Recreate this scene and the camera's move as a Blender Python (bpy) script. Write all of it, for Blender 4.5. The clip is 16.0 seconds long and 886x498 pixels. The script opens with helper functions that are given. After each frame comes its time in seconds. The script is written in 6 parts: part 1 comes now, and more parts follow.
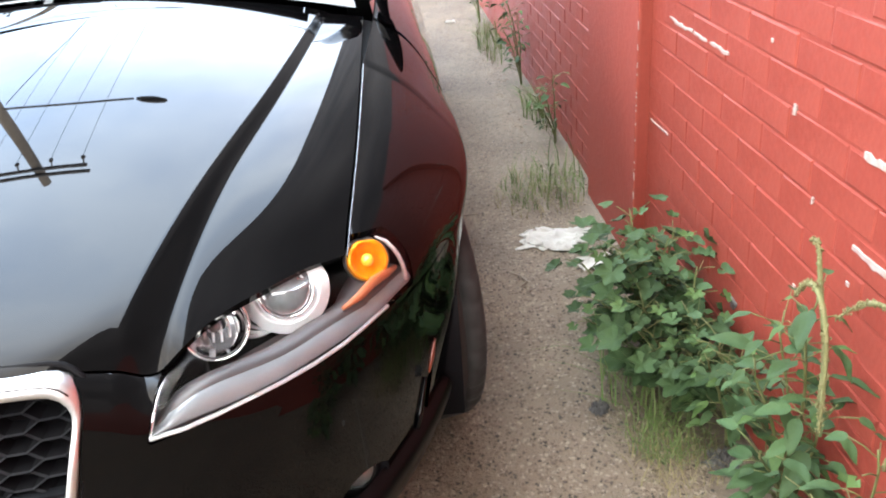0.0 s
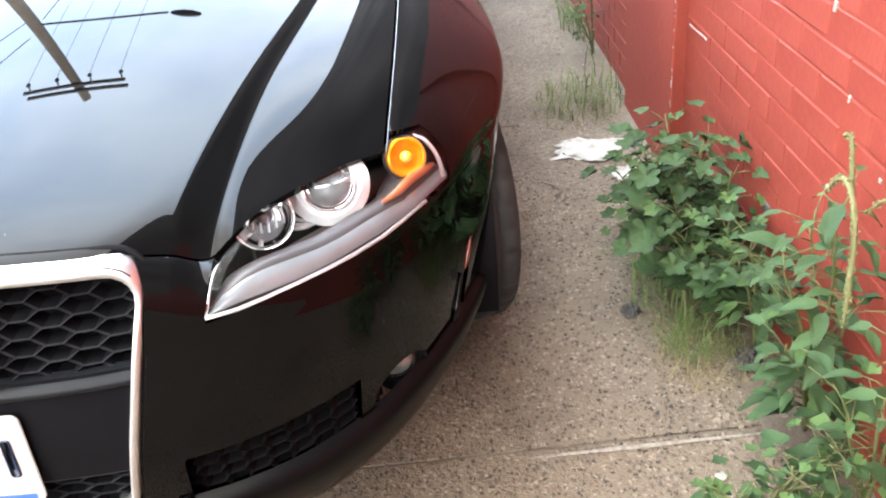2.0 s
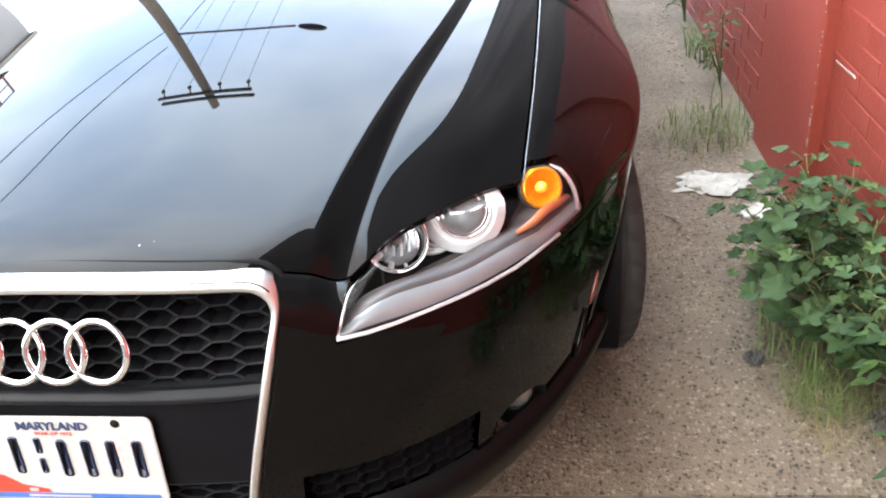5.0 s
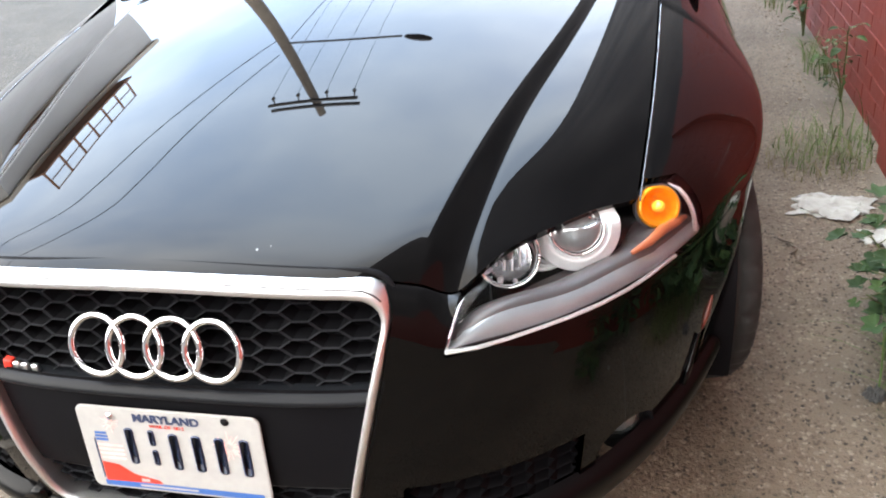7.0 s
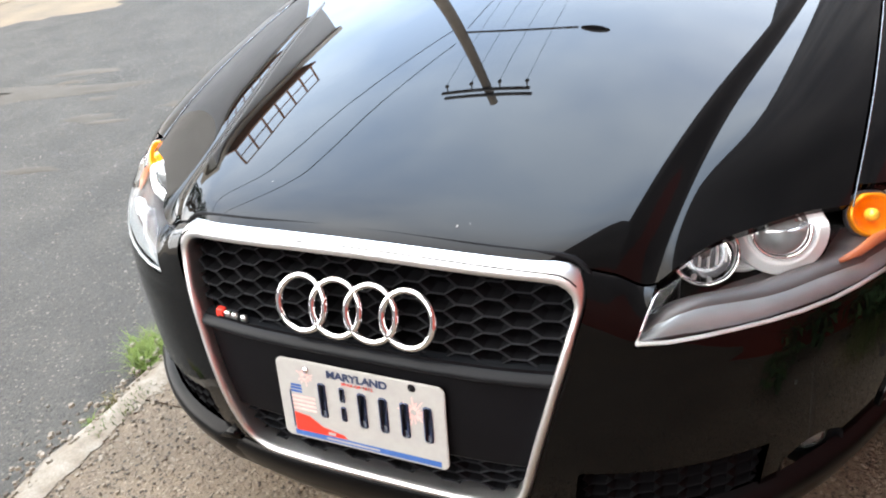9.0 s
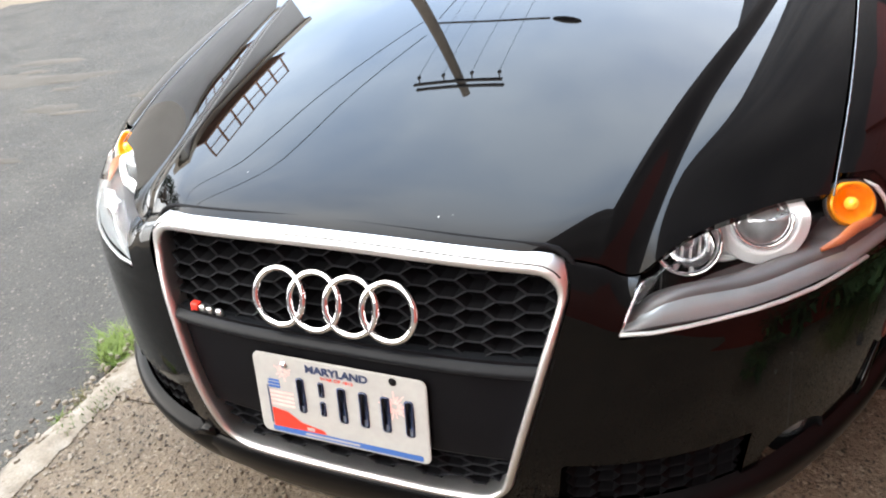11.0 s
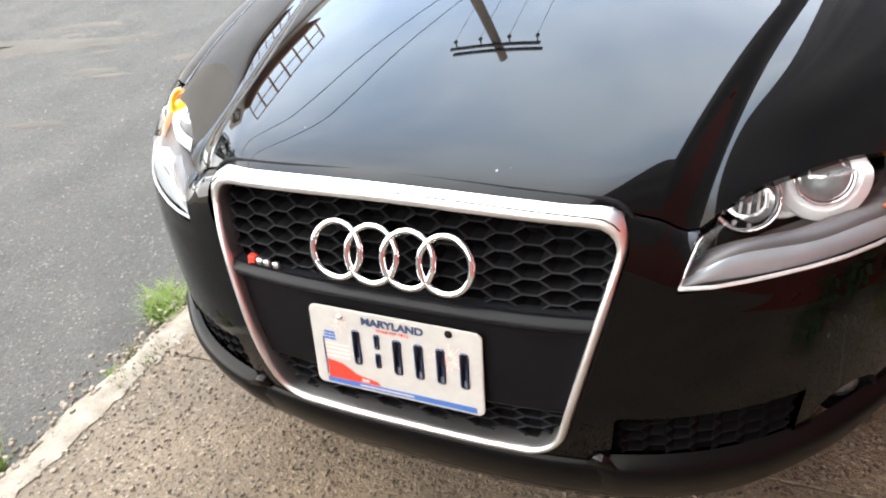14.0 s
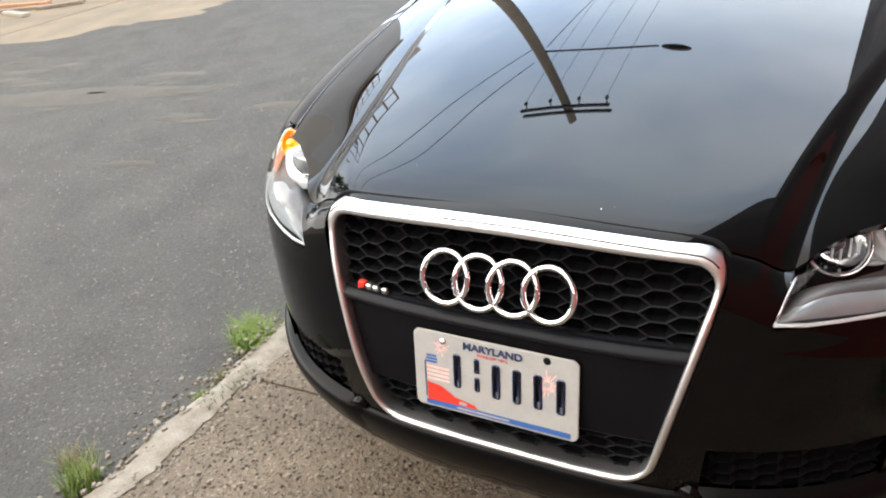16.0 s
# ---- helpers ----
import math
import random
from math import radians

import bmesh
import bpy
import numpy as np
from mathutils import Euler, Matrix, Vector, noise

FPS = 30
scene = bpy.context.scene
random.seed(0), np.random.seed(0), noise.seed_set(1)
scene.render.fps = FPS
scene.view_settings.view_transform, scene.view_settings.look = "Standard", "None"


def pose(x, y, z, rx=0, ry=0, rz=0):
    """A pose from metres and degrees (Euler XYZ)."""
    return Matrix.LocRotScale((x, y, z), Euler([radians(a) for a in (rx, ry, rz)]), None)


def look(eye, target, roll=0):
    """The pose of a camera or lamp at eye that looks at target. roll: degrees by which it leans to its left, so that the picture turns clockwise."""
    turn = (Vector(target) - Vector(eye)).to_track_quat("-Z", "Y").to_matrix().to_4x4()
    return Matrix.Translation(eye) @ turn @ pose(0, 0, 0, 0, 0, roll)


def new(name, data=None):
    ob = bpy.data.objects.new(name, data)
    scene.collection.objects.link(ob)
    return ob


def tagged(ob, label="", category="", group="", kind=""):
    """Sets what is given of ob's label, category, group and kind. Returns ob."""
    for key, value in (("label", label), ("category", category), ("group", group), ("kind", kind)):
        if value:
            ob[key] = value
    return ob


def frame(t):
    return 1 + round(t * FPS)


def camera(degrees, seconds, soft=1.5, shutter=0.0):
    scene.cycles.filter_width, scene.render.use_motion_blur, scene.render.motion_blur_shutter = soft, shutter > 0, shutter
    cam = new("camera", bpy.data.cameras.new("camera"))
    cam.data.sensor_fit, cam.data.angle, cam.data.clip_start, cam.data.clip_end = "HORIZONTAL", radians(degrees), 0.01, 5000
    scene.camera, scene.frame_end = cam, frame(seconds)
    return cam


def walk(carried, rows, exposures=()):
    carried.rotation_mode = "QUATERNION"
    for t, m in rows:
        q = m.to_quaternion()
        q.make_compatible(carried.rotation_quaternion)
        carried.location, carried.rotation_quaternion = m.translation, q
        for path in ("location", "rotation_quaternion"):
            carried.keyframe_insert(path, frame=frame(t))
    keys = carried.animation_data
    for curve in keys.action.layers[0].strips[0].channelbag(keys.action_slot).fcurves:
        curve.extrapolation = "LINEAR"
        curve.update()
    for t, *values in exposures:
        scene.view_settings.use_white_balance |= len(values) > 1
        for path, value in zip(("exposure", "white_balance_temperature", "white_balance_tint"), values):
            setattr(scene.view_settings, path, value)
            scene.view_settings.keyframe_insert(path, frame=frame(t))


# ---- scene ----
cam = camera(57.8, 16.0, soft=2.0)
PATH = [
    (0, (0.794, -0.768, 1.319), (0.858, 0.998, 0.384), -5.4),
    (0.5, (0.796, -0.796, 1.317), (0.859, 0.941, 0.327), -5.4),
    (1, (0.802, -0.818, 1.31), (0.841, 0.875, 0.245), -6.3),
    (1.5, (0.801, -0.827, 1.3), (0.824, 0.846, 0.205), -6.9),
    (2, (0.785, -0.83, 1.303), (0.743, 0.846, 0.212), -7.1),
    (2.5, (0.763, -0.828, 1.309), (0.65, 0.866, 0.251), -7.2),
    (3, (0.756, -0.811, 1.314), (0.623, 0.887, 0.266), -7.1),
    (3.5, (0.739, -0.804, 1.32), (0.553, 0.897, 0.284), -7.0),
    (4, (0.735, -0.805, 1.32), (0.531, 0.894, 0.285), -7.5),
    (4.2, (0.726, -0.804, 1.319), (0.505, 0.886, 0.273), -7.5),
    (6.5, (0.719, -0.782, 1.317), (0.375, 0.906, 0.303), -6.3),
    (7, (0.688, -0.782, 1.32), (0.203, 0.884, 0.326), -8.0),
    (7.5, (0.658, -0.796, 1.323), (-0.009, 0.837, 0.381), -8.4),
    (8, (0.636, -0.805, 1.326), (-0.113, 0.785, 0.371), -8.5),
    (8.5, (0.625, -0.817, 1.331), (-0.179, 0.736, 0.361), -8.9),
    (8.7, (0.628, -0.822, 1.333), (-0.195, 0.722, 0.364), -9.1),
    (10.8, (0.604, -0.824, 1.323), (-0.198, 0.713, 0.325), -8.5),
    (11, (0.604, -0.814, 1.324), (-0.15, 0.745, 0.325), -8.3),
    (11.5, (0.616, -0.782, 1.322), (0.064, 0.84, 0.29), -6.4),
    (12, (0.658, -0.761, 1.325), (0.265, 0.912, 0.302), -4.8),
    (12.5, (0.66, -0.769, 1.321), (0.247, 0.889, 0.281), -4.8),
    (13, (0.63, -0.796, 1.317), (0.158, 0.836, 0.262), -5.5),
    (13.5, (0.6, -0.822, 1.306), (-0.113, 0.704, 0.227), -8.4),
    (14, (0.571, -0.848, 1.316), (-0.24, 0.643, 0.259), -9.2),
    (14.5, (0.593, -0.898, 1.333), (-0.306, 0.579, 0.329), -10.6),
    (15, (0.617, -0.942, 1.351), (-0.368, 0.541, 0.438), -10.7),
    (15.5, (0.599, -0.967, 1.352), (-0.433, 0.499, 0.466), -9.7),
    (16, (0.535, -0.979, 1.338), (-0.4, 0.532, 0.419), -8.2),
]
EXPOSURES = [(0, 0.01, 6500, 10), (1.0, 0.03, 6500, 10), (1.5, 0.15, 6500, 10), (2.5, 0.37, 6500, 10), (3.2, 0.26, 6500, 10), (4.2, 0.08, 6500, 10), (6.5, -0.14, 6500, 10), (7.5, -0.42, 6550, 10), (8.5, -0.56, 6550, 10), (11, -0.52, 6650, 10), (12, -0.34, 6650, 10), (12.8, -0.21, 6650, 10), (13.5, -0.24, 6650, 10), (14.5, -0.44, 6800, 10), (15.5, -0.73, 6850, 10), (16, -0.92, 6850, 10)]
walk(cam, [(t, look(eye, target, roll)) for t, eye, target, roll in PATH], EXPOSURES)

# ---------------------------------------------------------------- world and light
world = bpy.data.worlds.new("sky")
scene.world = world
world.use_nodes = True
wn, wl = world.node_tree.nodes, world.node_tree.links
wn.clear()
SUN_ELEVATION, SUN_TURN = radians(38), radians(10)


def wnode(kind, **values):
    n = wn.new(kind)
    for key, value in values.items():
        n.inputs[key].default_value = value
    return n


sky = wn.new("ShaderNodeTexSky")
sky.sky_type, sky.sun_disc, sky.sun_elevation, sky.sun_rotation = "NISHITA", False, SUN_ELEVATION, SUN_TURN
sky.air_density, sky.dust_density = 1.0, 2.0
coord = wn.new("ShaderNodeTexCoord")
stretch = wn.new("ShaderNodeMapping")
stretch.inputs["Scale"].default_value = (1.0, 1.4, 2.2)
clouds = wnode("ShaderNodeTexNoise", Scale=1.7, Detail=5.0, Roughness=0.55)
cloud_ramp = wn.new("ShaderNodeValToRGB")
cloud_ramp.color_ramp.elements[0].position, cloud_ramp.color_ramp.elements[0].color = 0.38, (0.62, 0.69, 0.79, 1)
cloud_ramp.color_ramp.elements[1].position, cloud_ramp.color_ramp.elements[1].color = 0.62, (1.0, 1.0, 0.99, 1)
# thin high overcast, brighter towards the low bright part of the sky beyond the car
toward = wn.new("ShaderNodeVectorMath")
toward.operation = "DOT_PRODUCT"
toward.inputs[1].default_value = (-0.02, 0.45, -1.0)
glow = wn.new("ShaderNodeValToRGB")
for k, (at, shade) in enumerate(((0.0, 0.95), (0.12, 1.36), (0.28, 1.60), (0.46, 1.52), (0.66, 1.36), (1.0, 1.30))):
    e = glow.color_ramp.elements[k] if k < 2 else glow.color_ramp.elements.new(at)
    e.position, e.color = at, (shade, shade, shade, 1)
lowness = wn.new("ShaderNodeMath")
lowness.operation = "ADD"
lowness.inputs[1].default_value = 1.0
# the cloud is thin and the sky bluer beyond the car, whiter and warmer behind
ahead = wn.new("ShaderNodeVectorMath")
ahead.operation = "DOT_PRODUCT"
ahead.inputs[1].default_value = (0.0, 0.85, 0.15)
blue_side = wn.new("ShaderNodeValToRGB")
blue_side.color_ramp.elements[0].position, blue_side.color_ramp.elements[0].color = 0.0, (1.0, 0.93, 0.84, 1)
blue_side.color_ramp.elements[1].position, blue_side.color_ramp.elements[1].color = 0.60, (0.74, 0.89, 1.08, 1)
blended = wn.new("ShaderNodeVectorMath")
blended.operation = "MULTIPLY"
tinted = wn.new("ShaderNodeVectorMath")
tinted.operation = "MULTIPLY"
bright = wn.new("ShaderNodeVectorMath")
bright.operation = "SCALE"
bright.inputs["Scale"].default_value = 10.4
veil = wn.new("ShaderNodeBackground")
blue = wnode("ShaderNodeBackground", Strength=0.10)
both = wn.new("ShaderNodeAddShader")
out = wn.new("ShaderNodeOutputWorld")
wl.new(coord.outputs["Generated"], stretch.inputs["Vector"])
wl.new(stretch.outputs["Vector"], clouds.inputs["Vector"])
wl.new(clouds.outputs["Fac"], cloud_ramp.inputs["Fac"])
wl.new(coord.outputs["Generated"], toward.inputs[0])
wl.new(toward.outputs["Value"], lowness.inputs[0])
wl.new(lowness.outputs["Value"], glow.inputs["Fac"])
wl.new(coord.outputs["Generated"], ahead.inputs[0])
wl.new(ahead.outputs["Value"], blue_side.inputs["Fac"])
wl.new(glow.outputs["Color"], blended.inputs[0])
wl.new(blue_side.outputs["Color"], blended.inputs[1])
wl.new(blended.outputs["Vector"], tinted.inputs[0])
wl.new(cloud_ramp.outputs["Color"], tinted.inputs[1])
wl.new(tinted.outputs["Vector"], bright.inputs[0])
wl.new(bright.outputs["Vector"], veil.inputs["Color"])
wl.new(sky.outputs["Color"], blue.inputs["Color"])
wl.new(veil.outputs["Background"], both.inputs[0])
wl.new(blue.outputs["Background"], both.inputs[1])
wl.new(both.outputs["Shader"], out.inputs["Surface"])

sun = new("sun", bpy.data.lights.new("sun", "SUN"))
sun.data.energy, sun.data.angle, sun.data.color = 0.5, radians(150), (1.0, 0.95, 0.88)
sun.matrix_world = look((0, 0, 12), (0 - math.sin(SUN_TURN) * 3, -8, 12 - 8 * math.tan(SUN_ELEVATION)))


# ---------------------------------------------------------------- materials
def material(name, color=(0.5, 0.5, 0.5), rough=0.5, metal=0.0, coat=0.0, second=None, scale=8.0, amount=0.5, grain=0.0,
             grain_scale=120.0, bump=0.0, bump_scale=60.0, random_shade=0.0, spec=0.5, rough_var=0.0):
    """A surface whose colour wanders between two tones at a broad scale and a fine grain, with fine relief."""
    m = bpy.data.materials.new(name)
    m.use_nodes = True
    t, l = m.node_tree.nodes, m.node_tree.links
    p = t["Principled BSDF"]
    p.inputs["Base Color"].default_value = (*color, 1)
    p.inputs["Roughness"].default_value, p.inputs["Metallic"].default_value = rough, metal
    p.inputs["Coat Weight"].default_value, p.inputs["Coat Roughness"].default_value = coat, 0.015
    p.inputs["Specular IOR Level"].default_value = spec
    c = t.new("ShaderNodeTexCoord")
    place = c.outputs["Object"]
    shade = None
    if second:
        n = t.new("ShaderNodeTexNoise")
        n.inputs["Scale"].default_value, n.inputs["Detail"].default_value = scale, 6
        l.new(place, n.inputs["Vector"])
        r = t.new("ShaderNodeMapRange")
        r.inputs["From Min"].default_value, r.inputs["From Max"].default_value = 0.5 - amount * 0.5, 0.5 + amount * 0.5
        l.new(n.outputs["Fac"], r.inputs["Value"])
        mix = t.new("ShaderNodeMix")
        mix.data_type = "RGBA"
        mix.inputs["A"].default_value, mix.inputs["B"].default_value = (*color, 1), (*second, 1)
        l.new(r.outputs["Result"], mix.inputs["Factor"])
        shade = mix.outputs["Result"]
        if rough_var:
            rv = t.new("ShaderNodeMapRange")
            rv.inputs["To Min"].default_value, rv.inputs["To Max"].default_value = rough - rough_var, rough + rough_var
            l.new(n.outputs["Fac"], rv.inputs["Value"])
            l.new(rv.outputs["Result"], p.inputs["Roughness"])
    if grain or random_shade:
        hsv = t.new("ShaderNodeHueSaturation")
        if shade:
            l.new(shade, hsv.inputs["Color"])
        else:
            hsv.inputs["Color"].default_value = (*color, 1)
        value = t.new("ShaderNodeMath")
        value.operation = "ADD"
        value.inputs[0].default_value = value.inputs[1].default_value = 0.5
        if grain:
            g = t.new("ShaderNodeTexNoise")
            g.inputs["Scale"].default_value, g.inputs["Detail"].default_value = grain_scale, 3
            l.new(place, g.inputs["Vector"])
            gr = t.new("ShaderNodeMapRange")
            gr.inputs["From Min"].default_value, gr.inputs["From Max"].default_value = 0.3, 0.7
            gr.inputs["To Min"].default_value, gr.inputs["To Max"].default_value = 0.5 - grain, 0.5 + grain
            l.new(g.outputs["Fac"], gr.inputs["Value"])
            l.new(gr.outputs["Result"], value.inputs[0])
        if random_shade:
            o = t.new("ShaderNodeObjectInfo")
            ro = t.new("ShaderNodeMapRange")
            ro.inputs["To Min"].default_value, ro.inputs["To Max"].default_value = 0.5 - random_shade, 0.5 + random_shade
            l.new(o.outputs["Random"], ro.inputs["Value"])
            l.new(ro.outputs["Result"], value.inputs[1])
        l.new(value.outputs["Value"], hsv.inputs["Value"])
        shade = hsv.outputs["Color"]
    if shade:
        l.new(shade, p.inputs["Base Color"])
    if bump:
        b = t.new("ShaderNodeTexNoise")
        b.inputs["Scale"].default_value, b.inputs["Detail"].default_value = bump_scale, 4
        l.new(place, b.inputs["Vector"])
        bp = t.new("ShaderNodeBump")
        bp.inputs["Strength"].default_value, bp.inputs["Distance"].default_value = bump, 0.004
        l.new(b.outputs["Fac"], bp.inputs["Height"])
        l.new(bp.outputs["Normal"], p.inputs["Normal"])
    return m


def aggregate(name, matrix, stones, size=95.0, bump=0.6):
    """Exposed-aggregate concrete: pebbles of several tones bedded in a sandy matrix, with broad dirt stains."""
    m = bpy.data.materials.new(name)
    m.use_nodes = True
    t, l = m.node_tree.nodes, m.node_tree.links
    p = t["Principled BSDF"]
    c = t.new("ShaderNodeTexCoord")
    v = t.new("ShaderNodeTexVoronoi")
    v.inputs["Scale"].default_value = size
    warp = t.new("ShaderNodeTexNoise")
    warp.inputs["Scale"].default_value, warp.inputs["Detail"].default_value = size * 1.1, 3
    l.new(c.outputs["Object"], warp.inputs["Vector"])
    spread = t.new("ShaderNodeVectorMath")
    spread.operation = "MULTIPLY_ADD"
    spread.inputs[1].default_value = (1.9 / size, 1.9 / size, 1.9 / size)
    l.new(warp.outputs["Color"], spread.inputs[0])
    l.new(c.outputs["Object"], spread.inputs[2])
    l.new(spread.outputs["Vector"], v.inputs["Vector"])
    tone = t.new("ShaderNodeValToRGB")
    tone.color_ramp.interpolation = "CONSTANT"
    e = tone.color_ramp.elements
    e[0].color = (*stones[0], 1)
    e[1].position, e[1].color = 0.9, (*stones[-1], 1)
    for k, s in enumerate(stones[1:-1]):
        n = e.new(0.18 + 0.72 * k / max(1, len(stones) - 2))
        n.color = (*s, 1)
    sep = t.new("ShaderNodeSeparateColor")
    l.new(v.outputs["Color"], sep.inputs["Color"])
    l.new(sep.outputs["Red"], tone.inputs["Fac"])
    edge = t.new("ShaderNodeMapRange")
    edge.inputs["From Min"].default_value, edge.inputs["From Max"].default_value = 0.25, 0.55
    l.new(v.outputs["Distance"], edge.inputs["Value"])
    pick = t.new("ShaderNodeMix")
    pick.data_type = "RGBA"
    pick.inputs["B"].default_value = (*matrix, 1)
    l.new(edge.outputs["Result"], pick.inputs["Factor"])
    l.new(tone.outputs["Color"], pick.inputs["A"])
    stain = t.new("ShaderNodeTexNoise")
    stain.inputs["Scale"].default_value, stain.inputs["Detail"].default_value = 3.2, 7
    l.new(c.outputs["Object"], stain.inputs["Vector"])
    sr = t.new("ShaderNodeMapRange")
    sr.inputs["From Min"].default_value, sr.inputs["From Max"].default_value = 0.3, 0.7
    sr.inputs["To Min"].default_value, sr.inputs["To Max"].default_value = 0.75, 1.2
    l.new(stain.outputs["Fac"], sr.inputs["Value"])
    mul = t.new("ShaderNodeVectorMath")
    mul.operation = "SCALE"
    l.new(pick.outputs["Result"], mul.inputs[0])
    l.new(sr.outputs["Result"], mul.inputs["Scale"])
    l.new(mul.outputs["Vector"], p.inputs["Base Color"])
    p.inputs["Roughness"].default_value = 0.88
    fine = t.new("ShaderNodeTexNoise")
    fine.inputs["Scale"].default_value = 260
    l.new(c.outputs["Object"], fine.inputs["Vector"])
    hsum = t.new("ShaderNodeMath")
    hsum.operation = "MULTIPLY_ADD"
    hsum.inputs[1].default_value = -1.2
    l.new(v.outputs["Distance"], hsum.inputs[0])
    l.new(fine.outputs["Fac"], hsum.inputs[2])
    bp = t.new("ShaderNodeBump")
    bp.inputs["Strength"].default_value, bp.inputs["Distance"].default_value = bump, 0.004
    l.new(hsum.outputs["Value"], bp.inputs["Height"])
    l.new(bp.outputs["Normal"], p.inputs["Normal"])
    return m


def clear(name, tint=(1, 1, 1), ior=1.45, gloss_rough=0.01):
    """A thin clear pane: it lets light straight through and mirrors by Fresnel."""
    m = bpy.data.materials.new(name)
    m.use_nodes = True
    t, l = m.node_tree.nodes, m.node_tree.links
    t.remove(t["Principled BSDF"])
    f = t.new("ShaderNodeFresnel")
    f.inputs["IOR"].default_value = ior
    a = t.new("ShaderNodeBsdfTransparent")
    a.inputs["Color"].default_value = (*tint, 1)
    b = t.new("ShaderNodeBsdfGlossy")
    b.inputs["Roughness"].default_value = gloss_rough
    mix = t.new("ShaderNodeMixShader")
    l.new(f.outputs["Fac"], mix.inputs["Fac"])
    l.new(a.outputs["BSDF"], mix.inputs[1])
    l.new(b.outputs["BSDF"], mix.inputs[2])
    l.new(mix.outputs["Shader"], t["Material Output"].inputs["Surface"])
    return m


paint = material("black_paint", (0.0012, 0.0012, 0.0014), 0.4, 0.0, 1.0, spec=0.0)
paint.node_tree.nodes["Principled BSDF"].inputs["Coat IOR"].default_value = 1.275
edge_paint = material("rolled_edge_paint", (0.02, 0.02, 0.022), 0.25, 0.0, 1.0, spec=0.5)
chrome = material("satin_chrome", (0.74, 0.74, 0.75), 0.36, 1.0, second=(0.70, 0.70, 0.72), scale=30, grain=0.03, grain_scale=300)
mirror_chrome = material("polished_chrome", (0.88, 0.88, 0.90), 0.07, 1.0)
trim_black = material("satin_black_trim", (0.0035, 0.0035, 0.0045), 0.45, second=(0.005, 0.005, 0.006), scale=12, bump=0.05, spec=0.06)
lip_dark = material("dark_lip_paint", (0.0015, 0.0015, 0.0018), 0.3, second=(0.0025, 0.0025, 0.003), scale=14, spec=0.10)
lip_gloss = material("grey_black_lip", (0.007, 0.008, 0.010), 0.35, second=(0.010, 0.011, 0.013), scale=12, spec=0.12)
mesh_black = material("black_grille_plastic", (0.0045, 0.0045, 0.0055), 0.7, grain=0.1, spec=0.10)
# paler than the cell walls: light on their front edges, put into the colour
mesh_edge = material("lit_plastic_edge", (0.014, 0.015, 0.018), 0.4, second=(0.022, 0.023, 0.027), scale=30, spec=0.3)
rubber = material("tyre_rubber", (0.010, 0.010, 0.010), 0.8, second=(0.020, 0.019, 0.018), scale=25, bump=0.2)
alloy = material("alloy_grey", (0.42, 0.42, 0.44), 0.3, 1.0, second=(0.30, 0.29, 0.28), scale=14)
lamp_glass = clear("lamp_cover", ior=1.33)
lamp_grey = material("lamp_housing", (0.060, 0.058, 0.061), 0.45, 0.0, second=(0.078, 0.074, 0.077), scale=20)
lamp_silver = material("lamp_reflector", (0.86, 0.90, 0.92), 0.36, 0.15, second=(0.77, 0.81, 0.83), scale=30)
lamp_satin = material("lamp_satin", (0.34, 0.37, 0.39), 0.30, 0.25, second=(0.24, 0.265, 0.28), scale=12)
amber_glass = material("amber_glass", (1.0, 0.30, 0.004), 0.30, 0.45, 0.3, second=(1.0, 0.42, 0.01), scale=110)
amber_bulb = material("amber_bulb", (1.0, 0.72, 0.08), 0.12, 0.0, 1.0, second=(1.0, 0.62, 0.05), scale=90)
marker_red = material("side_marker_red", (0.16, 0.03, 0.012), 0.35, 0.0, 0.3, second=(0.11, 0.022, 0.010), scale=40)
grass_bright = material("bright_grass_blade", (0.095, 0.165, 0.028), 0.7, second=(0.16, 0.19, 0.055), scale=9, spec=0.2)
amber_dull = material("amber_reflector", (0.55, 0.18, 0.08), 0.3, 0.0, 0.6)
lens_glass = material("projector_glass", (0.40, 0.41, 0.42), 0.05, 0.6, 1.0, second=(0.22, 0.225, 0.23), scale=40)
glass_dark = material("tinted_glass", (0.012, 0.015, 0.016), 0.02, 0.0, 1.0)
plate_white = material("plate_white", (0.36, 0.36, 0.35), 0.45, second=(0.32, 0.32, 0.31), scale=40, grain=0.03)
ink_navy = material("ink_navy", (0.02, 0.035, 0.09), 0.4, grain=0.1)
ink_red = material("ink_red", (0.62, 0.035, 0.02), 0.4, grain=0.1)
ink_blue = material("ink_blue", (0.03, 0.10, 0.32), 0.4, grain=0.1)
ink_pink = material("ink_pink", (0.78, 0.36, 0.33), 0.5, second=(0.76, 0.55, 0.52), scale=90)
red_paint = material("red_wall_paint", (0.160, 0.025, 0.0165), 0.6, second=(0.198, 0.036, 0.024), scale=2.3, amount=0.5, grain=0.05,
                     grain_scale=70, bump=0.35, bump_scale=55, rough_var=0.12, spec=0.25)
red_brick = material("painted_brick", (0.160, 0.025, 0.0165), 0.6, second=(0.198, 0.037, 0.024), scale=2.3, amount=0.5, grain=0.06,
                     grain_scale=70, bump=0.35, bump_scale=45, random_shade=0.02, rough_var=0.12, spec=0.25)
mortar_white = material("bare_mortar", (0.30, 0.25, 0.23), 0.9, second=(0.20, 0.13, 0.11), scale=60, bump=0.5)
